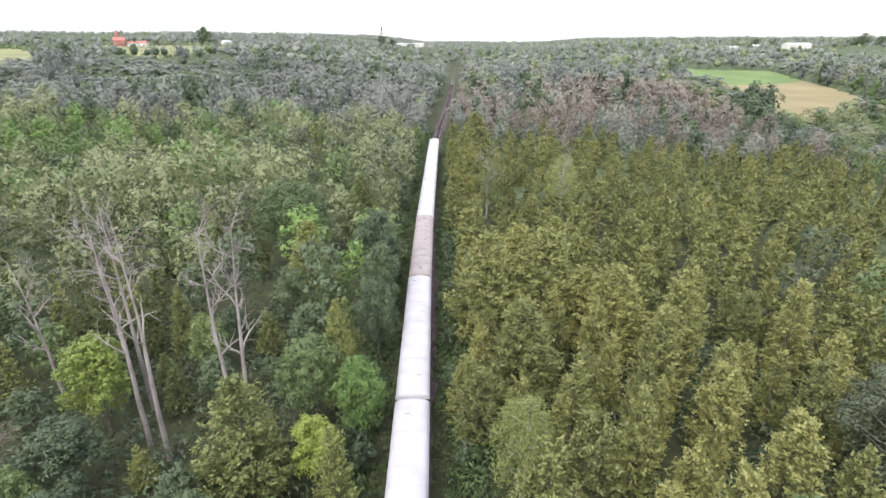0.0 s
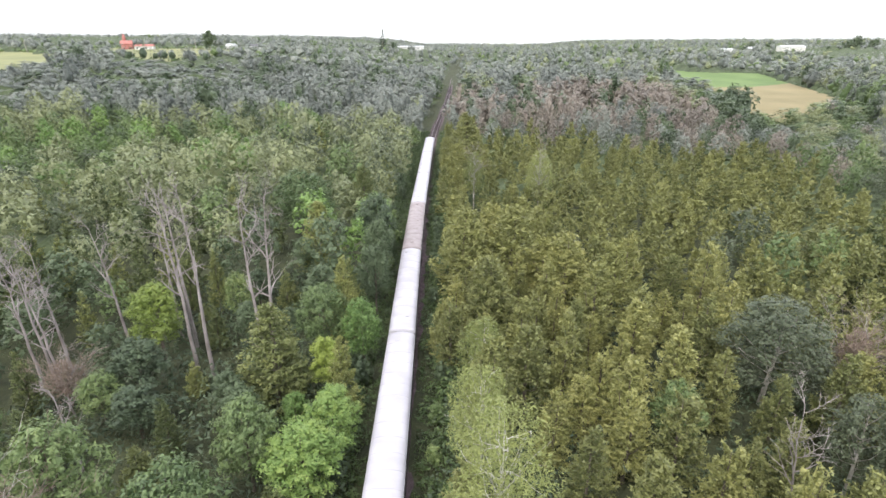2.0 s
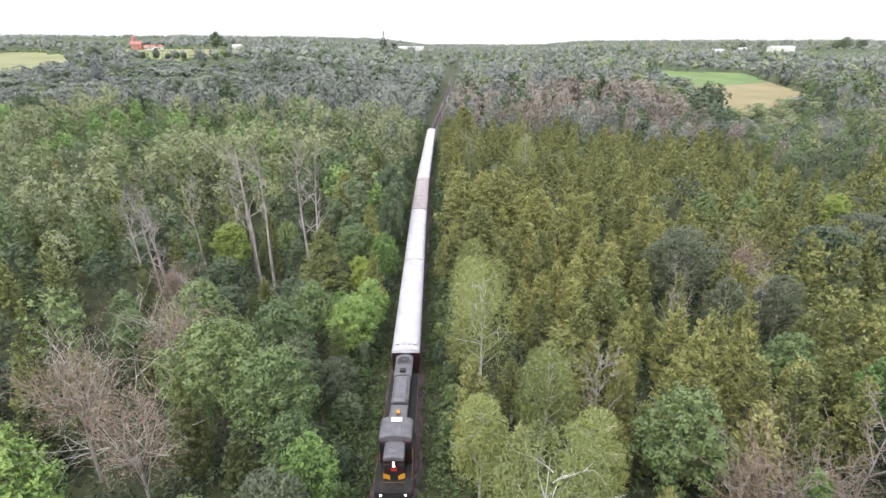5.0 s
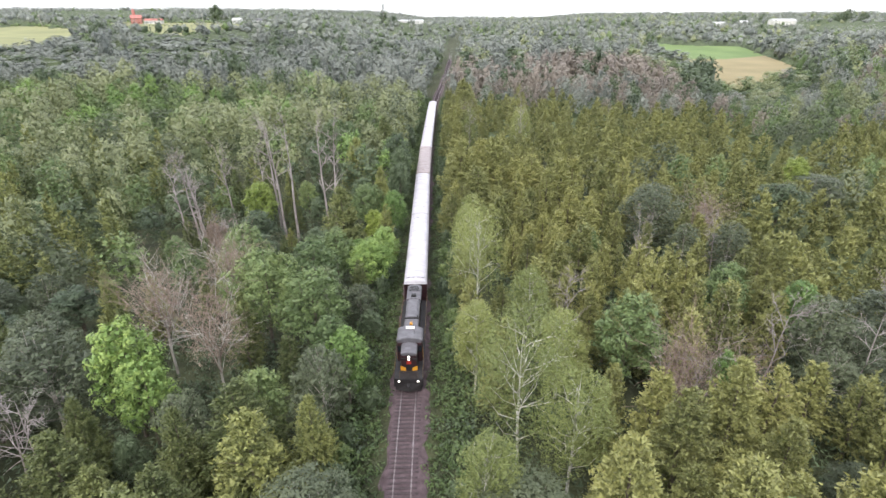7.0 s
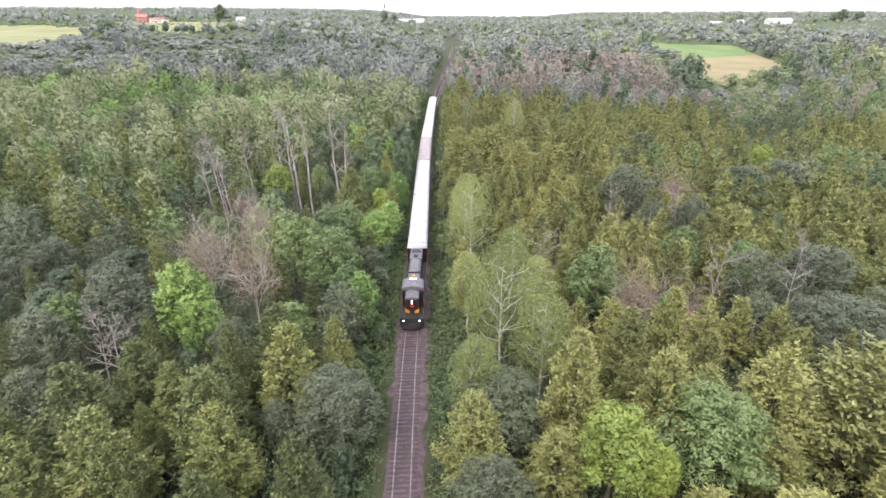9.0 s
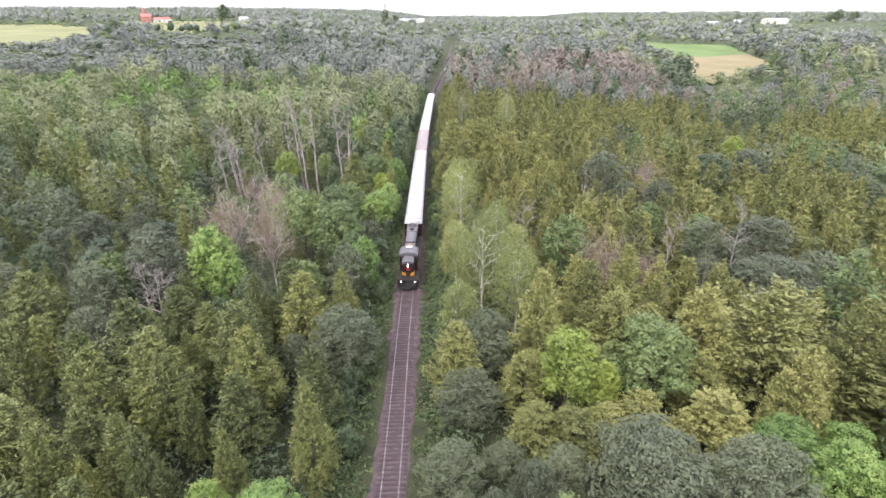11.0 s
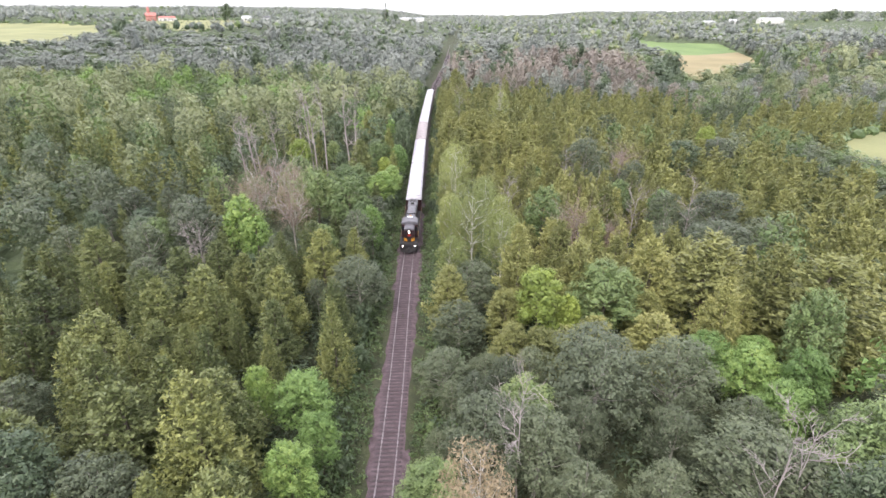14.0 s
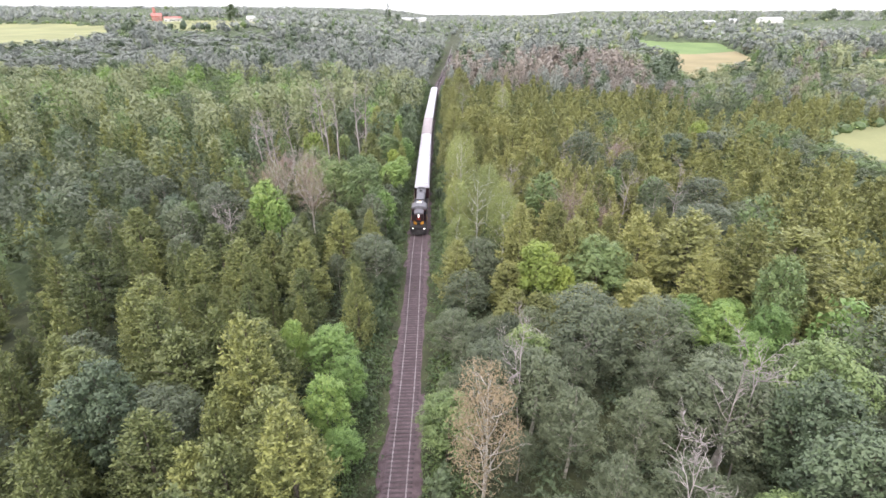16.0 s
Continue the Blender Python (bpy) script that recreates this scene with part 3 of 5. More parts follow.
for i, (mt, lb, ribs, vents) in enumerate(cars):
    y0 = FRONT + 17.05 + CAR * i
    coach(spot(y0 + 12.65) @ Matrix.Translation((0, -12.65, 0)), mt, lb, ribs, vents)

# ---------- trees ----------
NO_QUADS = np.zeros((0, 4), int)
t_ = (1 + 5 ** 0.5) / 2
ICO_V = np.array([(-1, t_, 0), (1, t_, 0), (-1, -t_, 0), (1, -t_, 0), (0, -1, t_), (0, 1, t_), (0, -1, -t_), (0, 1, -t_), (t_, 0, -1), (t_, 0, 1), (-t_, 0, -1), (-t_, 0, 1)]) / math.hypot(1, t_)
ICO_F = np.array([(0, 11, 5), (0, 5, 1), (0, 1, 7), (0, 7, 10), (0, 10, 11), (1, 5, 9), (5, 11, 4), (11, 10, 2), (10, 7, 6), (7, 1, 8), (3, 9, 4), (3, 4, 2), (3, 2, 6), (3, 6, 8), (3, 8, 9), (4, 9, 5), (2, 4, 11), (6, 2, 10), (8, 6, 7), (9, 8, 1)])


def surface_points(rng, lobes, count, inset, bare):
    """Points and outward directions on the lobes' outer sides; fewer low down."""
    lobes = np.asarray(lobes, float)
    c, r = lobes[:, :3], lobes[:, 3:6]
    w = r[:, 0] * r[:, 2]
    many = count * 4
    k = rng.choice(len(lobes), many, p=w / w.sum())
    n = rng.normal(size=(many, 3))
    n[:, 2] += 0.25
    n /= np.linalg.norm(n, axis=1, keepdims=True)
    p = c[k] + n * r[k] * (1 - inset * rng.random((many, 1)) ** 2 + 0.14 * rng.random((many, 1)))
    deep = np.full(many, 9.0)
    for j in range(len(lobes)):
        d = (((p - c[j]) / r[j]) ** 2).sum(1)
        d[k == j] = 9
        deep = np.minimum(deep, d)
    lift = np.clip((p[:, 2] - c[:, 2].min()) / max(0.1, np.ptp(c[:, 2])), 0, 1) if len(c) > 1 else np.ones(many)
    keep = np.where((deep > 0.62) & (rng.random(many) < bare + (1 - bare) * lift))[0][:count]
    return p[keep], n[keep]


def unit(a):
    return a / np.maximum(1e-6, np.linalg.norm(a, axis=1, keepdims=True))


def sprays(rng, lobes, count, size, slim=0.42, up=0.4, jitter=0.42, inset=0.25):
    """Single three-sided leaves strewn over the lobes."""
    p, n = surface_points(rng, lobes, count, inset, 0.4)
    n = n + rng.normal(0, jitter, n.shape)
    n[:, 2] += up
    n = unit(n)
    a = rng.normal(size=n.shape)
    a = unit(a - n * (a * n).sum(1, keepdims=True))
    b = np.cross(n, a)
    s = size * (0.6 + 0.8 * rng.random((len(p), 1)))
    v = np.stack([p - a * s * 0.9 - b * s * slim, p + a * s * 1.1 + n * s * 0.15, p - a * s * 0.7 + b * s * slim - n * s * 0.1], 1).reshape(-1, 3)
    return v, np.arange(len(v)).reshape(-1, 3), np.repeat(rng.random(len(p)), 3)


def tufted(rng, lobes, tufts, leaves, spread, leaf, slim=0.5, calm=1.0):
    """Leaves gathered into tufts with gaps between."""
    p, n = surface_points(rng, lobes, tufts, 0.3, 0.6)
    m = len(p)
    k = np.repeat(np.arange(m), leaves)
    g = (0.65 + 0.7 * rng.random((m, 1)))[k]
    w = unit(rng.normal(size=(len(k), 3)))
    q = p[k] + w * spread * g * rng.random((len(k), 1)) ** 0.5
    o = unit(n[k] + (w * 0.6 + rng.normal(0, 0.4, w.shape)) * calm + np.array([0, 0, 0.35]))
    a = rng.normal(size=w.shape)
    a = unit(a - o * (a * o).sum(1, keepdims=True))
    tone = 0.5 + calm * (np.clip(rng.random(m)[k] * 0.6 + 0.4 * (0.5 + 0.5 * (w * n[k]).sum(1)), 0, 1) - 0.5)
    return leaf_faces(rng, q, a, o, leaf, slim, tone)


def cores(rng, lobes, scale, rough=0.18):
    v, f = [], []
    bv, bf = ICO_V, ICO_F
    for i, lb in enumerate(lobes):
        d = bv * (1 + rng.normal(0, rough, (len(bv), 1)))
        v.append(np.array(lb[:3]) + d * np.array(lb[3:6]) * scale)
        f.append(bf + len(bv) * i)
    return np.concatenate(v), np.concatenate(f)


def crown_arrays(rng, lobes, count, size, core=0.6, **kw):
    """A loose crown: strewn leaves, with or without dense hearts in the lobes."""
    v, f, tone = sprays(rng, lobes, count, size, **kw)
    return with_cores(rng, v, f, tone, lobes, core)


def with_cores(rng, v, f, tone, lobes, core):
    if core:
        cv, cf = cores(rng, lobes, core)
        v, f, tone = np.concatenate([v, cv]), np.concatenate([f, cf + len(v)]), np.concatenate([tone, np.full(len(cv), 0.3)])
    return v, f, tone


def leaf_faces(rng, q, a, o, size, slim, tone):
    """Three-sided leaves at q with their long way along a and faces towards o."""
    o = unit(o - a * (a * o).sum(1, keepdims=True))
    b = np.cross(o, a)
    s = size * (0.65 + 0.7 * rng.random((len(q), 1)))
    v = np.stack([q - a * s * 0.8 - b * s * slim, q + a * s * 1.2 - o * s * 0.18, q - a * s * 0.6 + b * s * slim], 1).reshape(-1, 3)
    return v, np.arange(len(v)).reshape(-1, 3), np.repeat(tone, 3)


def joined(*parts):
    vs, fs, ts, at = [], [], [], 0
    for v, f, t in parts:
        vs.append(v)
        fs.append(f + at)
        ts.append(t)
        at += len(v)
    return np.concatenate(vs), np.concatenate(fs), np.concatenate(ts)


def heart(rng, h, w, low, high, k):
    """A ragged dense heart inside the crown, its shade put in as the darkest leaf tone."""
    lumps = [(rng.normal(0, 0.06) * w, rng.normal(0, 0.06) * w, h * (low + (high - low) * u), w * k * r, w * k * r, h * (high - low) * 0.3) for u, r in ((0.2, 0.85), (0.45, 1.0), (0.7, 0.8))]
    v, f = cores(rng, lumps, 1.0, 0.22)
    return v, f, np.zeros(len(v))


def cedar_crown(rng, h, w, fat, fans, leaves, leaf, base=0.1, calm=1.0):
    """Upswept fans of scale leaves on a lumpy cone, each fan running inwards to the stem, where shade is painted as
    dark leaves.
    """
    u = rng.random(fans * 6)
    r = (1 - u) ** fat * (0.7 + 0.3 * np.minimum(1, u * 4))
    u = u[rng.random(len(u)) < r + 0.14][:fans]
    m = len(u)
    ang = rng.random(m) * 6.283
    ph = rng.random(4) * 6.283
    lump = 1 + 0.14 * np.sin(3 * ang + 7 * u + ph[0]) + 0.10 * np.sin(5 * ang - 13 * u + ph[1]) + 0.08 * np.sin(2 * ang + 21 * u + ph[2])
    r = w / 2 * ((1 - u) ** fat * (0.7 + 0.3 * np.minimum(1, u * 4)) + 0.05) * lump * (0.86 + 0.2 * rng.random(m))
    out = np.stack([np.cos(ang), np.sin(ang), np.zeros(m)], 1)
    tip = out * r[:, None]
    tip[:, 2] = h * (base + (1 - base) * u) + rng.normal(0, 0.18, m)
    d = unit(out * (1.0 - 0.4 * u[:, None]) + np.array([0, 0, 1.0]) * (0.25 + 0.6 * u[:, None]))
    size = 0.75 + 0.5 * rng.random(m)
    length = (0.35 + 0.5 * np.minimum(1, r / 1.6)) * size
    s = rng.random(m * leaves) ** 0.75
    k = np.repeat(np.arange(m), leaves)
    wide = (0.3 * (1.1 - 0.6 * s) * size[k])[:, None]
    q = tip[k] - d[k] * ((1 - s) * length[k] * 1.5)[:, None] + rng.normal(0, 0.62, (len(k), 3)) * wide
    a = unit(d[k] + rng.normal(0, 0.75, (len(k), 3)))
    o = rng.normal(0, 0.5, (len(k), 3)) * calm + out[k] * 0.6 + np.array([0, 0, 0.55])
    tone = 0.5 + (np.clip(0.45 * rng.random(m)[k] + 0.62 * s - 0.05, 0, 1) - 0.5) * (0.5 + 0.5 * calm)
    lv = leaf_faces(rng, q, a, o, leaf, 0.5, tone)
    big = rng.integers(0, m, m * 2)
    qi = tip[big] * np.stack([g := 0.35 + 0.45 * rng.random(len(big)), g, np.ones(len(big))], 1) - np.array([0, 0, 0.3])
    # tone zero on the inner leaves puts the crown's inner shade into their colour
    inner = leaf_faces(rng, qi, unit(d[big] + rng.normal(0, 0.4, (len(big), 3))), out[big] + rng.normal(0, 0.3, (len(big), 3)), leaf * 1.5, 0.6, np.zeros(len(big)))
    return joined(lv, inner)


def leafy_crown(rng, h, w, lobes, tufts, leaves, spread, leaf, inner=700, low=0.2, solid=False, calm=1.0):
    """Broadleaf crown: tufts of leaves on billows, larger leaves within coloured dark for shade, and a ragged heart."""
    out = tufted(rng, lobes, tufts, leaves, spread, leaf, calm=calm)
    shrunk = [(*lb[:3], lb[3] * 0.74, lb[4] * 0.74, lb[5] * 0.74) for lb in lobes]
    p, n = surface_points(rng, shrunk, inner, 0.5, 0.5)
    a = unit(rng.normal(size=p.shape))
    # shade inside the crown painted as a low tone, weaker for small calm
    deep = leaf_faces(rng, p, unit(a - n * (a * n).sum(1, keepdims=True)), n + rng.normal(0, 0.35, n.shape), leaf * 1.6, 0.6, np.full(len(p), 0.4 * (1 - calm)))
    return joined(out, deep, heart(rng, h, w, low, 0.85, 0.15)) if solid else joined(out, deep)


def round_lobes(rng, h, w, n=17, low=0.3, squash=0.8, puff=1.0):
    """Billows over an egg-shaped crown."""
    out = []
    cz, rz = h * (0.5 + low / 2), h * (0.5 - low / 2)
    for k in range(n):
        u = 1 - 1.8 * (k + 0.5) / n
        a = 2.4 * k + rng.normal(0, 0.35)
        s = math.sqrt(max(0, 1 - u * u)) * (1 - 0.22 * max(0, u))
        rr = (0.62 + 0.16 * rng.random())
        r = w * (0.15 + 0.07 * rng.random()) * puff
        out.append((s * math.cos(a) * w / 2 * rr, s * math.sin(a) * w / 2 * rr, cz + u * rz * 0.74, r, r, r * squash))
    out.append((0, 0, cz, w * 0.27, w * 0.27, rz * 0.62))
    return out


def limbed_trunk(rng, h, r, lobes, limbs, sides=6, lean=0.03):
    v, f = [], []
    pts = [(0, 0, -0.3)]
    x = y = 0.0
    for k in range(1, 6):
        x, y = x + rng.normal(0, lean * h / 5), y + rng.normal(0, lean * h / 5)
        pts.append((x, y, h * 0.9 * k / 5))
    tube(v, f, pts, [r * 1.15, r, r * 0.8, r * 0.6, r * 0.38, r * 0.12], sides)
    pick = [lobes[i] for i in rng.permutation(len(lobes))[:limbs]]
    for lb in pick:
        z0 = max(h * 0.22, min(lb[2] - 0.12 * h, h * 0.75)) * (0.8 + 0.2 * rng.random())
        k = z0 / (h * 0.9) * 5
        i = min(4, int(k))
        b = Vector(pts[i]).lerp(Vector(pts[i + 1]), k - i)
        e = Vector(lb[:3]) * (1.0 + 0.12 * rng.random())
        mid = b.lerp(e, 0.5) + Vector((rng.normal(0, 0.2), rng.normal(0, 0.2), -0.05 * h * 0.5))
        tube(v, f, [b, mid, e], [r * 0.38, r * 0.24, r * 0.07], 4)
    return v, f


def bare_branches(rng, v, f, p, d, length, r, depth):
    """A dead branch that forks and thins out."""
    pts, rad = [p], [r]
    n = 4
    for k in range(n):
        d = (d + Vector(rng.normal(0, 0.16, 3)) + Vector((0, 0, 0.04))).normalized()
        p = p + d * (length / n)
        pts.append(p)
        rad.append(r * (1 - 0.8 * (k + 1) / n))
    tube(v, f, pts, rad, 3 if depth < 1 else 4)
    if depth:
        for k in range(1, n + 1):
            for _ in range(2 if depth > 1 else 1):
                if rng.random() < 0.82:
                    side = Vector(rng.normal(0, 1, 3))
                    nd = (d * 0.75 + (side - d * side.dot(d)).normalized() * 0.75).normalized()
                    bare_branches(rng, v, f, pts[k], nd, length * (0.35 + 0.2 * rng.random()), rad[k] * 0.6 + 0.014, depth - 1)


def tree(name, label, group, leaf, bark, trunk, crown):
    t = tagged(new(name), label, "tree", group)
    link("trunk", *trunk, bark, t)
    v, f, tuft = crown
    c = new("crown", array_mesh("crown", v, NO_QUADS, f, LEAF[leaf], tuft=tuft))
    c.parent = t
    return t


KINDS = {
    # name, label, group, leaf, bark, billows (number, lowest, size) or cone's curve, height, width, tufts, leaves a tuft, spread, leaf, limbs
    "cedar": ("cedar_tree", "dense olive-green cedar with a rounded tufted crown", "cedars of the thicket", "cedar", BARK, 0.52, 10.0, 4.4, (230, 21, 0.0, 0.142), 3),
    "spire": ("spire_cedar_tree", "yellow-green cedar with a pointed spire crown", "pointed cedars", "spire", BARK, 0.72, 11.0, 4.8, (240, 21, 0.0, 0.142), 3),
    "poplar": ("poplar_tree", "grey-green poplar with billowing crown and pale limbs", "grey-green poplars", "poplar", PALE_BARK, (52, 0.12, 0.6), 16.5, 8.2, (530, 11, 0.42, 0.152), 20),
    "maple": ("maple_tree", "bright green young maple in full leaf", "bright green maples", "maple", BARK, (32, 0.14, 0.72), 12.8, 6.2, (400, 13, 0.38, 0.148), 6),
    "lime": ("young_lime_tree", "vivid yellow-green young tree glowing among darker woods", "vivid yellow-green trees", "lime", BARK, (28, 0.18, 0.72), 12.5, 5.2, (330, 13, 0.36, 0.148), 6),
    "elm": ("elm_tree", "mid-green broadleaf tree with a full rounded crown", "green broadleaf trees", "elm", BARK, (38, 0.16, 0.66), 13.0, 7.2, (470, 12, 0.38, 0.145), 7),
    "dark": ("ash_tree", "dark green broadleaf tree shaded among its neighbours", "dark broadleaf trees", "dark", BARK, (30, 0.16, 0.74), 12.0, 5.6, (360, 12, 0.38, 0.148), 7),
}
PATTERNS, BASE, LOW, FAR, DOT = {}, {}, {}, {}, {}
rng = np.random.default_rng(11)
for kind, (nm, lb, gr, leaf, bark, form, h, w, (tufts, leaves, spread, size), limbs) in KINDS.items():
    PATTERNS[kind] = []
    cone = kind in ("cedar", "spire")
    for k in range(0 if kind == "lime" else 5):
        if cone:
            ends = [(0.3 * w * math.cos(2.1 * j), 0.3 * w * math.sin(2.1 * j), h * (0.3 + 0.18 * j), 0.4, 0.4, 0.4) for j in range(3)]
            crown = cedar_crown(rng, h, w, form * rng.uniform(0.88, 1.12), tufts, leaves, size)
        else:
            ends = round_lobes(rng, h, w, form[0], form[1], 1.12, form[2])
            crown = leafy_crown(rng, h, w, ends, tufts, leaves, spread, size, low=form[1])
        PATTERNS[kind].append(tree(nm, lb, gr, leaf, bark, limbed_trunk(rng, h, 0.12 + 0.005 * h, ends, limbs), crown))
    BASE[kind] = h, w
    # the same kind with finer leaves, for wide crowns and those that the way passes closest
    fine, h2, w2 = "fine " + kind, h * 1.08, w * 1.22
    PATTERNS[fine], BASE[fine] = [], (h2, w2)
    for k in range(3):
        if cone:
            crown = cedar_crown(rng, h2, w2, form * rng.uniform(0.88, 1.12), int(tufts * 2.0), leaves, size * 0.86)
        else:
            ends = round_lobes(rng, h2, w2, form[0], form[1], 1.12, form[2])
            crown = leafy_crown(rng, h2, w2, ends, int(tufts * 1.9), leaves, spread * 1.05, size * 0.86, 1300, low=form[1])
        PATTERNS[fine].append(tree(nm, lb, gr, leaf, bark, limbed_trunk(rng, h2, 0.12 + 0.005 * h2, ends, limbs), crown))
    LOW[kind], FAR[kind], DOT[kind] = [], [], []
    for k in range(6):
        if cone:
            LOW[kind].append(cedar_crown(rng, h, w, form * rng.uniform(0.88, 1.12), 105, 9, size * 1.7, calm=0.75))
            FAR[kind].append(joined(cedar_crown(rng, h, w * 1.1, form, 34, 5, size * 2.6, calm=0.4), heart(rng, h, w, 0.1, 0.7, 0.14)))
        else:
            ends = round_lobes(rng, h, w, 14, form[1], 1.0, 1.05)
            LOW[kind].append(leafy_crown(rng, h, w, ends, 125, 7, 0.5, size * 1.6, 150, form[1], calm=0.4))
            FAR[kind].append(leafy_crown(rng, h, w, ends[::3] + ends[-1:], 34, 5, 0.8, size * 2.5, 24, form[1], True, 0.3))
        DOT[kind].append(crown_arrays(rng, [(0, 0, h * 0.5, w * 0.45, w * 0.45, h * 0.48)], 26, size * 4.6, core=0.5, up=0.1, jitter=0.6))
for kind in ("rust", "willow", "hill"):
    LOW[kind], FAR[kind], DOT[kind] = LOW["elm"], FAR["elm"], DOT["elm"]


def h_at(x, y):
    return float(land(x, y)) - (0.4 if abs(x - float(track_x(y))) > 3 else 0.0)


g = np.random.default_rng(77)
SAPLINGS = []
for leaf in ("elm", "dark", "dark", "dark"):
    lobes = round_lobes(g, 4.5, 2.7, 12, 0.05, 1.1)
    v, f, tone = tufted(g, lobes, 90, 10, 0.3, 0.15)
    SAPLINGS.append(tree("sapling", "leafy green sapling on the railway verge", "saplings on the verge", leaf, BARK, limbed_trunk(g, 4.5, 0.06, lobes, 3), joined((v, f, tone), heart(g, 4.5, 2.7, 0.1, 0.9, 0.26))))

PLACED = []  # x, y, radius of every single tree


def plant(kind, x, y, height, width, turn=None):
    """One tree of a kind at its place, from one of the kind's patterns."""
    key = "fine " + kind if width > 1.15 * BASE[kind][1] or (y < -18 and abs(x - 2) < 34) or kind == "lime" or plant.count["fine " + kind] < 3 else kind
    pats = PATTERNS[key]
    k = plant.count[key]
    plant.count[key] += 1
    h, w = BASE[key]
    if key != kind:
        width *= 1.14
    width = min(width, 1.9 * (abs(x - float(track_x(y))) - 1.9))  # clear of the trains
    m = pose(x, y, h_at(x, y), 0, 0, plant.rng.random() * 360) @ Matrix.Diagonal((width / w * plant.rng.uniform(0.88, 1.12), width / w * plant.rng.uniform(0.88, 1.12), height / h, 1))
    if k < len(pats):
        pats[k].matrix_basis = m
    else:
        copy_thing(pats[k % len(pats)], m)
    PLACED.append((x, y, width / 2 * (0.72 if key == kind else 0.63)))


plant.count = defaultdict(int)
plant.rng = random.Random(5)

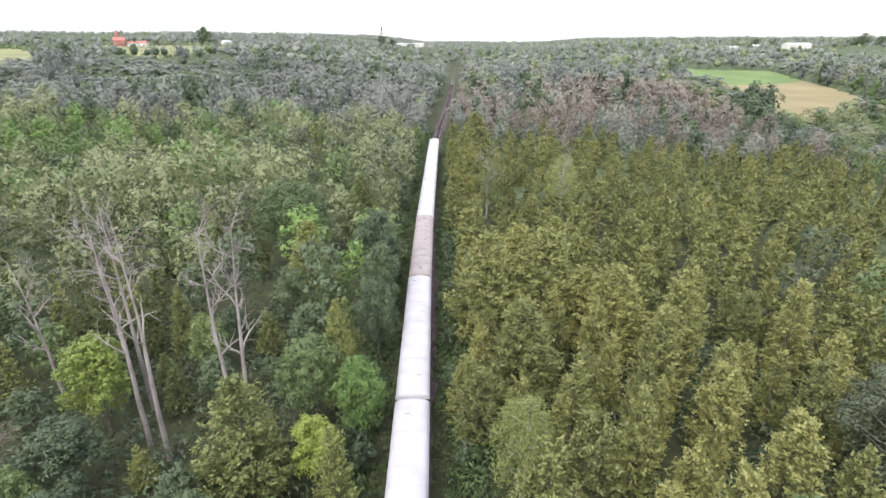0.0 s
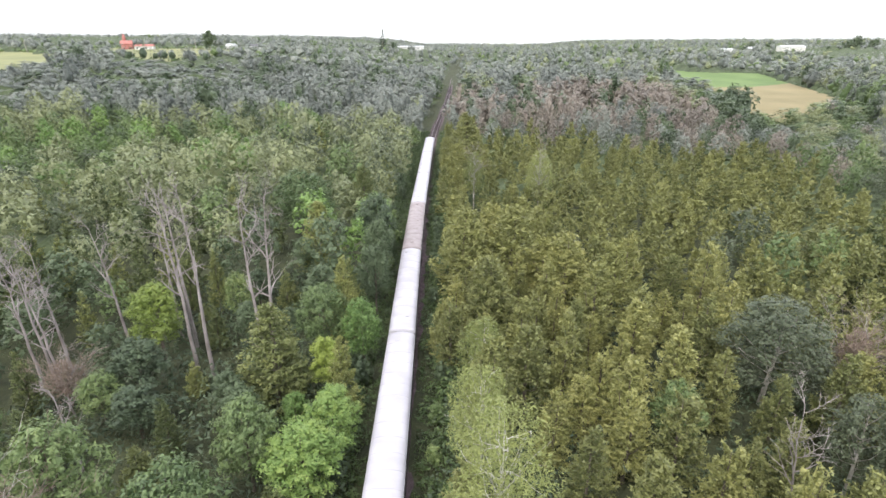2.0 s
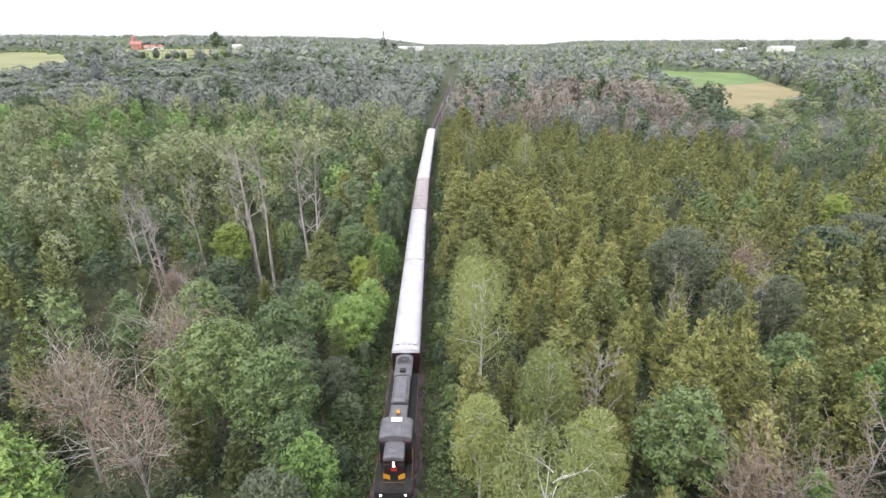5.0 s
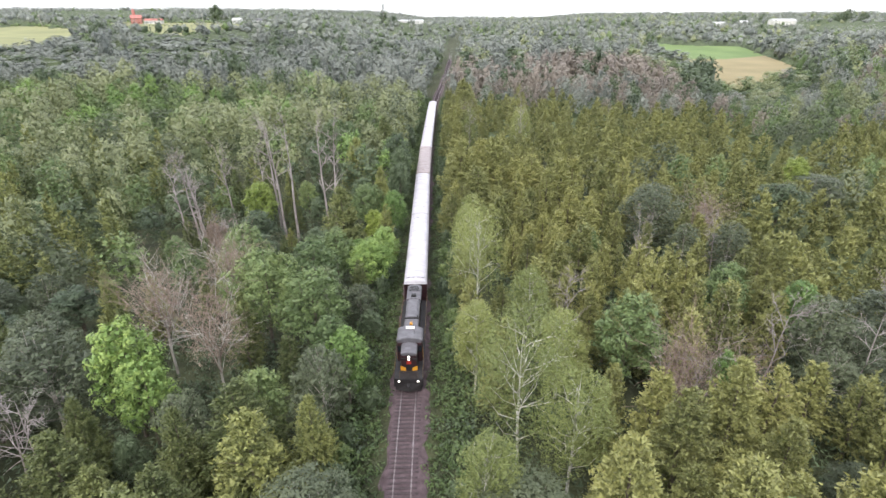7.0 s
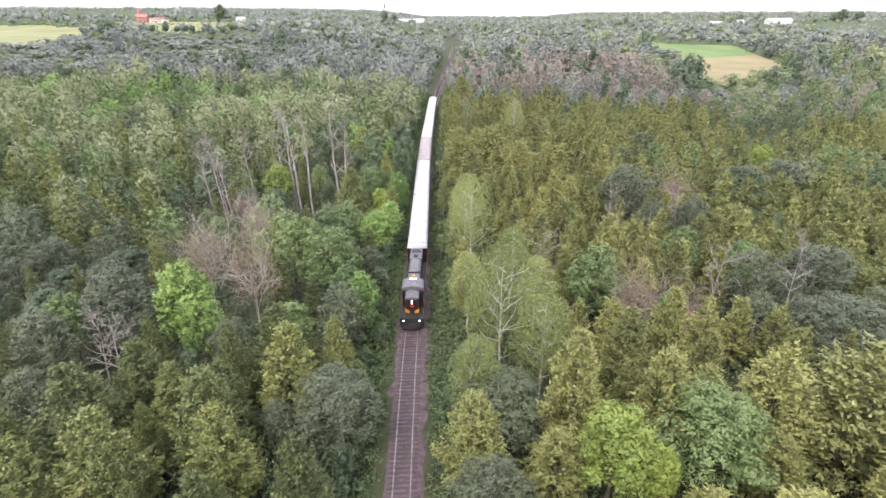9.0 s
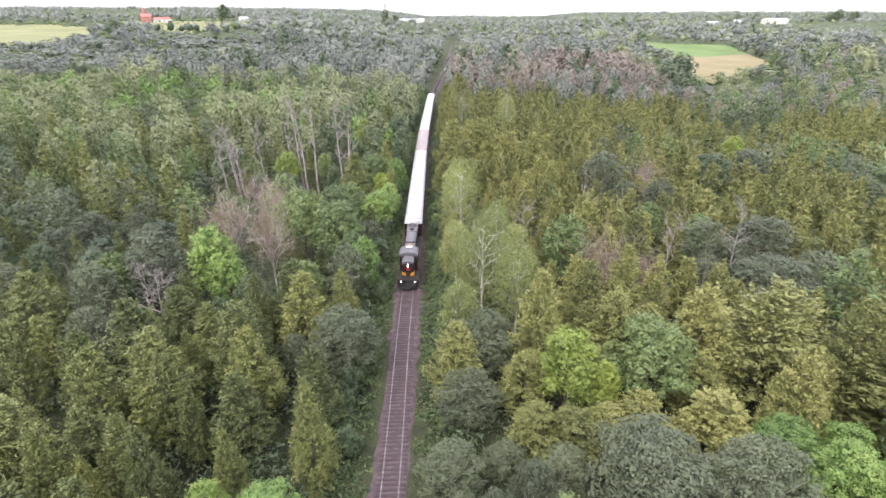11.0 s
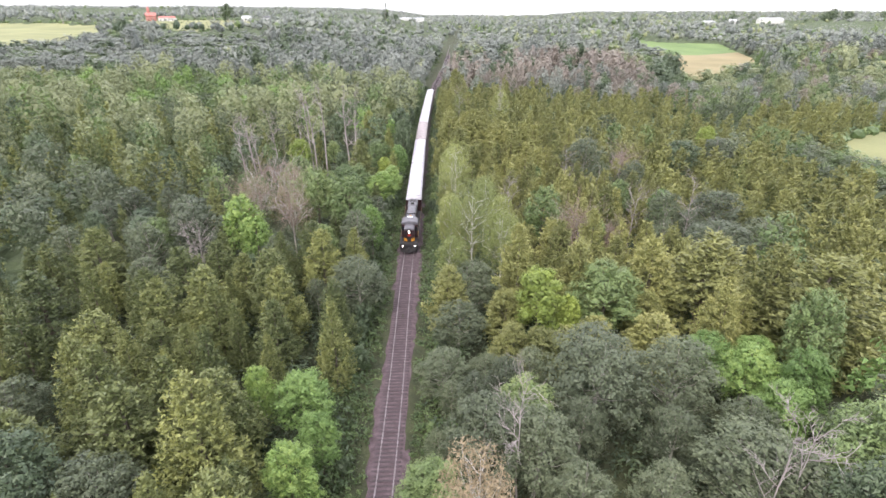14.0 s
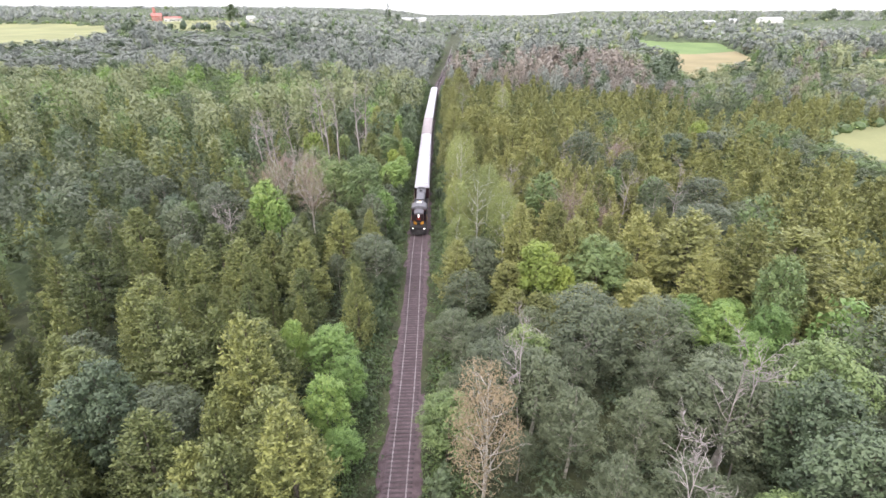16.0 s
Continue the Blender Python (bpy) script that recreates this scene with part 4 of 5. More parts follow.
# trees that stand out: kind, x, y, height, crown width
LANDMARKS = [
    ("lime", -32.0, 34.5, 11, 5.4), ("spire", -18.9, 58.4, 13, 7), ("dark", -10.5, 61.7, 13.5, 8), ("spire", -15.4, 80.7, 13.5, 7), ("elm", -25.6, 74.6, 14, 12), ("spire", -11.3, 38.6, 12, 5), ("elm", -13.2, 35.9, 9.8, 6), ("maple", -8.4, 33.2, 9.5, 5), ("lime", -11.2, 27.8, 8, 4), ("spire", -16.2, 26.8, 11, 5.6), ("dark", -8.6, 46, 11, 6.5), ("dark", -9.2, 53.5, 12, 6),
    ("cedar", 6.1, 37.9, 12.5, 6.6), ("cedar", 7.6, 56.6, 13, 7), ("cedar", 12.4, 58.9, 13, 6.6), ("cedar", 3.6, 50.3, 12.5, 5.6), ("cedar", 10, 51, 12, 6), ("cedar", 5.4, 137.9, 13, 8),
    ("elm", -19.5, -0.6, 13.6, 8.4), ("elm", -13.2, -3.6, 13.2, 7.6), ("elm", -14.9, 15.6, 9.5, 6.5), ("maple", -9.7, 13.8, 8.6, 6), ("poplar", -13.7, 3.4, 9.5, 5.6), ("maple", -8.6, 18.5, 8.5, 4.8), ("elm", -25, 8.5, 13.2, 7.6), ("elm", -15.6, 6, 12.3, 7),
    ("poplar", 33.6, 27.6, 12.5, 9.5), ("poplar", 40.8, 16.5, 10.5, 6.4), ("poplar", 79, 52, 13, 12), ("poplar", 73, 48, 12.5, 10), ("maple", 41, 0.2, 9.8, 5.4), ("lime", 72, 53.4, 11, 6), ("dark", 57, 33, 11, 8), ("poplar", 39, -6.7, 12, 6.5), ("maple", 26.8, -12.3, 9.2, 3.4),
    ("maple", -27.4, -14.6, 13.4, 6.6), ("maple", -25.2, -16.2, 10.6, 4.8), ("spire", -20.6, -5, 10.5, 4.3), ("poplar", -10, -15, 11.2, 6), ("maple", -8.6, -11, 10.5, 4.8), ("spire", -15.7, -19.6, 9.5, 4.8), ("poplar", -34.3, -15.4, 12.5, 8.5), ("poplar", -39, -21, 11, 7), ("poplar", -37.5, -11, 12, 7.5), ("dark", -24.5, -21, 7.5, 4.0),
    ("lime", 14.5, -34.4, 14.2, 5.2), ("lime", 18, -34.6, 13.8, 4.8), ("poplar", 5.0, -36.4, 13.2, 7.4), ("elm", 22.9, -32, 11, 5.7), ("cedar", 35.5, -30, 12, 7.2), ("cedar", 45.2, -37.9, 12, 8), ("poplar", 32.5, -22.6, 11, 6.8),
    ("poplar", -8.1, -27.9, 13, 8), ("poplar", -13.2, -28.7, 11, 5.3), ("spire", -22, -38.2, 10.5, 5.6), ("spire", -29.1, -30.6, 10.5, 5.4), ("spire", -18, -31, 10.3, 5), ("poplar", -10.8, -12, 10.5, 5.5),
    ("poplar", 43.3, -6.4, 15.5, 10.5), ("poplar", 44, -15.5, 14, 9.5), ("poplar", 52.5, -12, 15, 10), ("poplar", 37.5, -11.5, 12.5, 7.5), ("poplar", 49, -3.5, 14.5, 9),
    ("maple", -13.6, -49.7, 12.5, 4.6), ("maple", -9.4, -50, 12.8, 5.8), ("maple", -6.9, -54.8, 12.5, 5.6), ("maple", -7.9, -59.4, 13, 7), ("maple", -6.2, -62.5, 9, 4.6), ("spire", -18.6, -48, 11.5, 5.2), ("spire", -43.1, -25.2, 10.5, 6), ("spire", -23.8, -36.4, 10.5, 5.6),
    ("poplar", 12, -45.6, 15.5, 7.3), ("poplar", 17.7, -48.4, 17, 9.4), ("poplar", 6.4, -50.6, 14.8, 6), ("poplar", 15.4, -53.8, 17, 7.6), ("poplar", 25.1, -48.1, 16, 7.6), ("poplar", 9.6, -47.6, 14.5, 5.6), ("poplar", 19.6, -61.5, 18.3, 8.6), ("poplar", 7.4, -55.8, 15, 6.6), ("poplar", 13.4, -62, 17, 7.2), ("poplar", 15.8, -68.2, 17.2, 7), ("poplar", 26.9, -60.6, 17, 8.6), ("poplar", 20.5, -69.4, 17, 7.6), ("poplar", 23, -54.5, 16.5, 8), ("poplar", 11, -57, 15, 6.5), ("poplar", 29.5, -53.5, 15, 7.5),
    ("maple", 33, -46.4, 15, 7.2), ("maple", 37.5, -48, 14.5, 7.4), ("maple", 34, -51, 13.5, 6.4), ("poplar", 7.2, -71.2, 14, 6.2), ("poplar", 10.8, -72.8, 13, 5.2), ("dark", 30.8, -65.7, 15.5, 8), ("poplar", 17.6, -74, 14.5, 7.4), ("elm", 25.1, -72.6, 14.5, 7.2), ("dark", 29.6, -72, 15, 7.2), ("elm", 35, -60, 14, 8),
    ("poplar", 3.2, -53.6, 9, 4.6), ("poplar", 3.4, -44.5, 9.5, 4.8), ("elm", 3.0, -60.5, 8, 4.2), ("poplar", 4.4, -48, 9.5, 4.4),
    ("poplar", -20.1, -70.3, 11, 4.6), ("spire", -24.8, -71.2, 12, 5.4), ("spire", -12.3, -70.6, 11.5, 4.8), ("spire", -10.4, -65.5, 11, 5.6), ("spire", -15.6, -64.1, 10.5, 5.4), ("spire", -22, -56.4, 10.5, 6.2), ("spire", -15.2, -54, 10, 5.8), ("spire", -34.1, -55.9, 10, 6), ("poplar", -36.2, -51, 10.5, 8), ("spire", -29.7, -59, 10, 6), ("spire", -31.1, -44.8, 9.5, 5.6), ("spire", -22.3, -44.6, 9.5, 5.4), ("spire", -42.9, -37, 10, 6),
    ("elm", -10.6, -8.2, 10, 5.4), ("poplar", 6.4, -27.2, 12, 6.8), ("spire", -19.5, -67, 10.2, 4.8),
]
for k, x, y, h, w in LANDMARKS:
    plant(k, x, y, h, w)


def airy_tree(name, label, leaf, bark, x, y, h, w, seed, count, size, limbs, slim=0.3, low=0.2, squash=1.1, thick=0.15, lean=0.04):
    """A thin-leaved tree whose limbs show through."""
    g = np.random.default_rng(seed)
    lobes = round_lobes(g, h, w, 24, low, squash)
    t = tree(name, label, "", leaf, bark, limbed_trunk(g, h, thick, lobes, limbs, 7, lean), crown_arrays(g, lobes, count, size, core=0, slim=slim, inset=0.9, jitter=0.9))
    for k in range(10):
        a, z = 2.4 * k + g.normal(0, 0.2), h * (0.4 + 0.048 * k)
        v, f = [], []
        reach = w * (0.52 - 0.03 * k)
        bare_branches(g, v, f, Vector((0, 0, z)), Vector((math.cos(a), math.sin(a), 0.55)).normalized(), reach, 0.05, 1)
        link("branch", v, f, bark, t)
    t.matrix_basis = pose(x, y, h_at(x, y), 0, 0, seed * 77 % 360)
    PLACED.append((x, y, w / 2 * 0.8))


def twiggy_tree(name, label, bark, x, y, h, w, seed, limbs, count, low=0.3, thick=0.16, twig=0.16):
    """A withered crown: forking limbs that rise like a vase, fine twigs and a few dry leaves."""
    g = np.random.default_rng(seed)
    t = tagged(new(name), label, "tree")
    v, f = [], []
    tube(v, f, [(0, 0, -0.3), (g.normal(0, 0.1), g.normal(0, 0.1), h * low), (g.normal(0, 0.2), g.normal(0, 0.2), h * (low + 0.25))], [thick, thick * 0.8, thick * 0.5], 7)
    link("trunk", v, f, bark, t)
    for k in range(limbs):
        a = 6.283 * k / limbs + g.normal(0, 0.25)
        out = w * 0.5 * (0.35 + 0.65 * ((k * 7) % limbs) / limbs)
        z0 = h * (low + 0.22 * g.random())
        rise = Vector((math.cos(a) * out, math.sin(a) * out, (h - z0) * (1.0 - 0.25 * (2 * out / w) ** 2)))
        v, f = [], []
        bare_branches(g, v, f, Vector((0, 0, z0)), rise.normalized(), rise.length, thick * 0.3, 2)
        link("branch", v, f, bark if k % 4 == 0 else TWIG_WOOD, t)
    lobes = round_lobes(g, h, w, 24, low + 0.05, 0.95)
    v, f, tone = sprays(g, lobes, count, twig, slim=0.12, up=0.0, jitter=1.2, inset=0.8)
    c = new("crown", array_mesh("crown", v, NO_QUADS, f, LEAF["twig"], tuft=tone))
    c.parent = t
    t.matrix_basis = pose(x, y, h_at(x, y), 0, 0, seed * 77 % 360)
    PLACED.append((x, y, w / 2 * 1.05))


# thin-leaved birches along the line, with white stems
for i, (x, y, h, w) in enumerate([(4.9, 6.5, 16.5, 7.4), (9.7, -3.1, 13.2, 5.4), (7.4, -17.5, 16.0, 8.6), (11.2, -20.5, 13.0, 6.6), (4.0, -8.0, 11.5, 4.8), (3.9, 15.5, 13.0, 5.4), (4.2, -25.5, 11.5, 4.8), (20.1, 92.6, 14.5, 6.0), (6.5, 97.3, 13.0, 4.4), (12.0, -10.0, 12.0, 5.2), (4.6, 26.0, 11.5, 4.6)]):
    airy_tree("birch_tree", "tall thin-leaved birch with a white stem beside the line", "birch", WHITE_BARK, x, y, h, w, 40 + i, 9000, 0.15, 20, slim=0.2, low=0.1, squash=1.3, thick=0.13)
airy_tree("ash_tree_dying", "half-bare dying tree with dry tan leaves", "tan", PALE_BARK, 5.8, -66.2, 16.0, 6.0, 61, 6500, 0.12, 24, slim=0.3, low=0.12)
for i, (x, y, h, w) in enumerate([(-28.6, -5.6, 13.2, 6.4), (-21.2, -10.4, 13.2, 6.2), (-25.0, 3.0, 13.0, 5.6)]):
    twiggy_tree("withered_tree", "withered tree with a brown half-bare twiggy crown", PALE_BARK, x, y, h, w, 70 + i, 13, 2600, 0.3)
for i, (x, y, h, w) in enumerate([(22.8, -13.2, 10.4, 6.8), (41.5, 27.5, 9.8, 3.0), (-36.5, 25.0, 6.8, 3.6), (28.5, -11.0, 7.5, 3.4)]):
    twiggy_tree("bare_shrub_tree", "leafless grey-brown tree among olive cedars", DEAD_WOOD, x, y, h, w, 80 + i, 18, 3000, 0.16, thick=0.12)


def dead_tree(x, y, h, seed, lean=(0, 0), thick=0.24, spread=0.24, label="tall dead bare tree with weathered grey trunk"):
    g = np.random.default_rng(seed)
    v, f, pts = [], [], []
    n = 9
    wob = Vector((0, 0, 0))
    for k in range(n + 1):
        u = k / n
        wob = wob + Vector((g.normal(0, 0.06), g.normal(0, 0.06), 0))
        pts.append(Vector((lean[0] * u, lean[1] * u, -0.3 + (h + 0.3) * u)) + wob)
    rad = [thick * (1 - 0.86 * k / n) for k in range(n + 1)]
    t = tagged(new("dead_tree"), label, "tree", "dead trees above the wood")
    tube(v, f, pts, rad, 7)
    link("trunk", v, f, DEAD_WOOD, t)
    for k in range(4, n + 1):
        for _ in range(2):
            if g.random() < 0.8:
                v, f = [], []
                a = g.random() * 6.283
                d = Vector((math.cos(a) * 0.75, math.sin(a) * 0.75, 0.75)).normalized()
                bare_branches(g, v, f, pts[k], d, h * spread * (0.55 + 0.6 * g.random()) * (1.15 - 0.05 * k), rad[k] * 0.5 + 0.01 + 0.08 * thick, 2 if k > 5 else 1)
                link("branch", v, f, DEAD_WOOD, t)
    t.matrix_basis = pose(x, y, h_at(x, y))
    PLACED.append((x, y, 0.8))


for i, (x, y, h, lx, ly) in enumerate([
        (-24.9, 31.3, 20.5, -0.6, 0.5), (-27.6, 33.3, 20.5, -1.8, 1.5), (-30.0, 38.0, 20.5, -1.6, 1.5), (-20.4, 34.6, 19.0, -0.6, 1.0), (-19.0, 34.4, 19.5, 0.4, 0.8),
        (-38.0, 37.5, 15.5, -2.4, 1.2), (-40.8, 28.8, 15.0, -1.8, 1.0), (-38.6, 27.2, 14.0, -2.2, 1.2), (-43.4, 29.8, 14.0, -2.4, 1.4), (-42.4, 33.0, 14.0, -1.6, 1.0), (-33.0, 40.5, 15.0, -0.8, 0.6), (-28.9, 15.4, 9.8, -0.8, 0.4)]):
    dead_tree(x, y, h, 100 + i, (lx, ly), 0.26 if h > 17 else 0.2)
for i, (x, y, h) in enumerate([(-30.9, -22.2, 10.8), (-33.0, -21.8, 9.4), (32.8, -8.9, 12.0), (27.2, 11.6, 11.0), (38.5, 15.0, 10.6), (20.1, 91.0, 15.5), (6.4, 96.0, 13.0), (14.6, -3.6, 10.5)]):
    dead_tree(x, y, h, 140 + i, (plant.rng.uniform(-1.2, 1.2), plant.rng.uniform(-0.8, 0.8)), 0.12, 0.3, "slender dead tree with pale bare twigs")
for i, (x, y, h) in enumerate([(27.6, -62.4, 15.2), (25.6, -63.6, 14.6), (18.4, -71.6, 13.6), (9.4, -58.4, 13.0), (41.0, -10.5, 13.8)]):
    dead_tree(x, y, h, 180 + i, (plant.rng.uniform(-1, 1), plant.rng.uniform(-1, 1)), 0.1, 0.26, "pale bare-limbed tree among grey-green poplars")

# ---------- the woods ----------
def kind_at(x, y, r):
    """Which kind grows where."""
    drift = 0.5 + 0.5 * math.sin(x / 17.0 + 2 * math.sin(y / 29.0)) * math.cos(y / 21.0 + x / 53.0)
    patch = 0.5 + 0.5 * math.sin(x / 13.0 + 2.4 * math.sin(y / 17.0) + 0.7) * math.sin(y / 11.0 + 1.9 * math.sin(x / 23.0))
    if y > 55:
        r = 0.45 * r + 0.55 * patch if x < track_x(y) or y > 170 else r
    if x > track_x(y):
        if y < -41 and (x < 31 or y < -52):
            return "poplar" if r < 0.74 else ("elm" if r < 0.92 else "maple")
        if y < -41:
            return "elm" if r < 0.35 else ("maple" if r < 0.6 else "cedar")
        if y < 176 - 0.6 * x + 30 * (drift - 0.5) + 12 * (math.sin(x * 7.1 + y * 3.3)):
            if x > 86 and drift < 0.45:
                return "elm" if r < 0.5 else "poplar"
            return "cedar" if r < 0.93 else ("spire" if r < 0.96 else ("elm" if r < 0.985 else "poplar"))
        if y < 292:
            if 0.39 < (x - 2) / (y + 66) < 0.455 and 160 < y < 240:
                return "dark"
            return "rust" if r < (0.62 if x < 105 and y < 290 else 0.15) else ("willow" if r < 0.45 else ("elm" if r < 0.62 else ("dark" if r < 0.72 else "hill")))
        # distant stands mostly take hill, whose leaf colour carries the haze
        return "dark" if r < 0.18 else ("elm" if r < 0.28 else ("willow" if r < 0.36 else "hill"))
    if y < -17:
        return "spire" if r < 0.8 else ("poplar" if r < 0.9 else ("dark" if y < -40 or r > 0.95 else "elm"))
    if y < 21:
        return ("spire" if r < 0.5 else "poplar" if r < (0.58 if y < 7 else 0.47) else "elm" if r < 0.74 else "dark") if x > -44 else ("poplar" if r < 0.5 else "spire" if r < 0.86 else "dark")
    if y < 56 and (x < -48 or y < 26 and x < -35):
        return "spire" if r < 0.68 else ("willow" if r < 0.8 else ("dark" if r < 0.9 else "elm"))
    if y < 56:
        return "dark" if r < 0.42 else ("spire" if r < 0.76 else ("elm" if r < 0.95 else "maple"))
    if y < 169:
        return "poplar" if r < 0.16 else ("spire" if r < 0.3 else ("willow" if r < 0.62 else ("elm" if r < 0.76 else ("maple" if r < 0.9 else "dark"))))
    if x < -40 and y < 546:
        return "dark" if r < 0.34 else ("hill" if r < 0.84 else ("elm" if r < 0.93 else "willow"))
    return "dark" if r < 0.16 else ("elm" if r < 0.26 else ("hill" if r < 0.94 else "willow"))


def clump(x, y):
    """Taller and lower groups of trees."""
    return 1.0 + 0.2 * math.sin(x / 19.0 + 1.7 * math.sin(y / 31.0)) * math.sin(y / 23.0 + 1.3 * math.sin(x / 37.0 + 2))


SIZE = {"hill": (12.5, 6.3), "cedar": (9.7, 4.3), "spire": (10.8, 4.5), "poplar": (13.0, 6.6), "maple": (11.5, 5.5), "elm": (12.0, 6.0), "dark": (11.4, 5.7), "rust": (12.0, 5.7), "willow": (13.0, 6.7)}
SPACE = {"hill": 4.6, "cedar": 3.6, "spire": 4.0, "poplar": 4.2, "maple": 4.1, "elm": 4.4, "dark": 4.2, "rust": 4.4, "willow": 4.8}
grid = defaultdict(list)
for x, y, r in PLACED:
    grid[(int(x // 10), int(y // 10))].append((x, y, r))


def free(x, y, r, pack=0.82):
    cx, cy = int(x // 10), int(y // 10)
    for i in (-1, 0, 1):
        for j in (-1, 0, 1):
            for px, py, pr in grid[(cx + i, cy + j)]:
                if (px - x) ** 2 + (py - y) ** 2 < ((r + pr) * pack) ** 2:
                    return False
    return True


wood = random.Random(21)
LIMIT = 290


def widened(p, k):
    mx, my = sum(c[0] for c in p) / len(p), sum(c[1] for c in p) / len(p)
    return [(mx + (x - mx) * k, my + (y - my) * k) for x, y in p]


OPEN = [HAY, widened(FARM, 1.05), widened(CROPS, 1.14), widened(STUB, 1.12), PAST, PAST_FAR, widened(YARD, 1.05), HALL_YARD]
bins = defaultdict(list)  # trees that join the woods: by kind and fineness


def low_before_fields(x, y, h):
    """Only low growth stands before the open fields."""
    if 0.39 < (x - 2) / (y + 66) < 0.455 and 164 < y < 236:
        return h * 0.8
    top = float(land(x, y)) + h
    k = (37 - 0.5 * float(land(x, y)) - 4) / max(8.0, 37 - top)
    for f_, ey in [(1 + u * (k - 1), e) for u in (0.25, 0.5, 0.75, 1.0) for e in (-97, -49, -4)]:
        px, py = 3 + (x - 3) * f_, ey + (y - ey) * f_
        for i, p in enumerate(OPEN):
            if within(px, py, p):
                return h * wood.uniform(*((0.42, 0.62), (0.3, 0.45), (0.4, 0.55), (0.4, 0.55), (0.4, 0.6), (0.4, 0.6), (0.5, 0.7), (0.5, 0.7))[i])
    return h


def in_view(x, y, slack):
    return abs(x - 2) < (y + 97) * 0.86 + slack


cells = []
for gy_ in range(-88, 188, 2):
    for gx_ in range(-248, 248, 2):
        if in_view(gx_, gy_, 14) and (abs(gx_) < 54 or gy_ > -54):
            cells.append((abs(gx_) * 1.2 + max(0, gy_ - 10), gx_ + wood.random() * 2, gy_ + wood.random() * 2))
cells.sort(key=lambda c: (c[0] > 55, wood.random()))
for _, x, y in cells:
    kind = kind_at(x, y, wood.random())
    h, w = SIZE[kind]
    s = wood.uniform(0.8, 1.18)
    h, w = h * s * wood.uniform(0.92, 1.08), w * s
    if y > 55:
        h *= clump(x, y)
    room = 1.0
    if y > 55:
        room = 1.12 if kind == "cedar" else 1.22
    if x < -8 and 58 < y:
        room *= 1.2
        h, w = h * 1.1, w * 1.24
    if 6 < x < 28 and -43 < y < -30:
        h *= 0.66
    if -52 < x < -12 and 12 < y < 42:
        h *= 0.66 if x > -38 else 0.76
        w *= 0.85
    if x < -8 and -30 < y < 12:
        h *= 0.85
    off = abs(x - float(track_x(y)))
    if off < (3.4 if x > track_x(y) else 3.0) + w * 0.38 or any(within(x, y, p) for p in OPEN):
        continue
    if not free(x, y, SPACE[kind] * s * room / 2, 0.98):
        continue
    grid[(int(x // 10), int(y // 10))].append((x, y, SPACE[kind] * s * room / 2))
    if -(58 if y < 8 else 42 if y < 27 else 36) < x < (42 if y < 27 else 36) and y < 50 and kind in PATTERNS and plant.count[kind] < LIMIT:
        plant(kind, x, y, h, w)
    else:
        h2 = low_before_fields(x, y, h) if abs(x) > 54 else h
        bins[(kind, 0)].append((x, y, h2, w if h2 == h else w * 1.1))

# the wood goes on behind and beside the way
for gy_ in range(-160, 30, 6):
    for gx_ in range(-120, 120, 6):
        x, y = gx_ + wood.uniform(-2.4, 2.4), gy_ + wood.uniform(-2.4, 2.4)
        if (in_view(x, y, 14) and y > -88 and (abs(x) < 54 or y > -54)) or abs(x - float(track_x(y))) < 7.5:
            continue
        kind = kind_at(x, y, wood.random())
        s = wood.uniform(0.8, 1.2)
        bins[(kind, 0 if y > -110 and abs(x) < 75 else 1)].append((x, y, SIZE[kind][0] * s, 7.0 * s))

# saplings along the verges
sap = 0
for y in np.arange(-84, 135, 2.2):
    for side in (-1, 1):
        yy = float(y) + wood.uniform(-1, 1)
        x = float(track_x(yy)) + side * wood.uniform(3.5, 5.4)
        if wood.random() < 0.45 and free(x, yy, 1.2, 0.45):
            size_ = wood.uniform(0.65, 1.25)
            m = pose(x, yy, h_at(x, yy), 0, 0, wood.random() * 360) @ Matrix.Diagonal((size_, size_, size_ * wood.uniform(0.85, 1.2), 1))
            if sap < len(SAPLINGS):
                SAPLINGS[sap].matrix_basis = m
            else:
                copy_thing(wood.choice(SAPLINGS), m)
            sap += 1

# farther woods: wider crowns, thinner planting
r = 160.0
while r < 2250:
    step = max(5.8, min(r / 46, 19.5))
    n = int(1.46 * r / step)
    for k in range(n):
        a = -0.73 + 1.46 * (k + wood.random()) / n
        rr = r + wood.uniform(-0.5, 0.5) * step
        x, y = rr * math.sin(a), rr * math.cos(a) - 97
        if y < 187 and abs(x) < 246:
            continue
        if any(within(x, y, p) for p in OPEN) or (y < 665 and abs(x - float(track_x(y))) < 3.4 + step * 0.35):
            continue
        if r > 800 and (math.sin(x / 123.0 + 3) * math.cos(y / 167.0 + x / 264.0)) > 0.6:
            continue  # far clearings
        kind = kind_at(x, y, wood.random())
        s = wood.uniform(0.8, 1.25)
        tall = low_before_fields(x, y, (12.8 if r < 530 else 12.0) * s * (1 + 1.3 * (clump(x, y) - 1)))
        bins[(kind, 1 if r < 570 else 2)].append((x, y, tall, min(step * 1.2, 11.0) * s * (1.15 if tall < 8 else 1.05)))
    r += step * 0.86

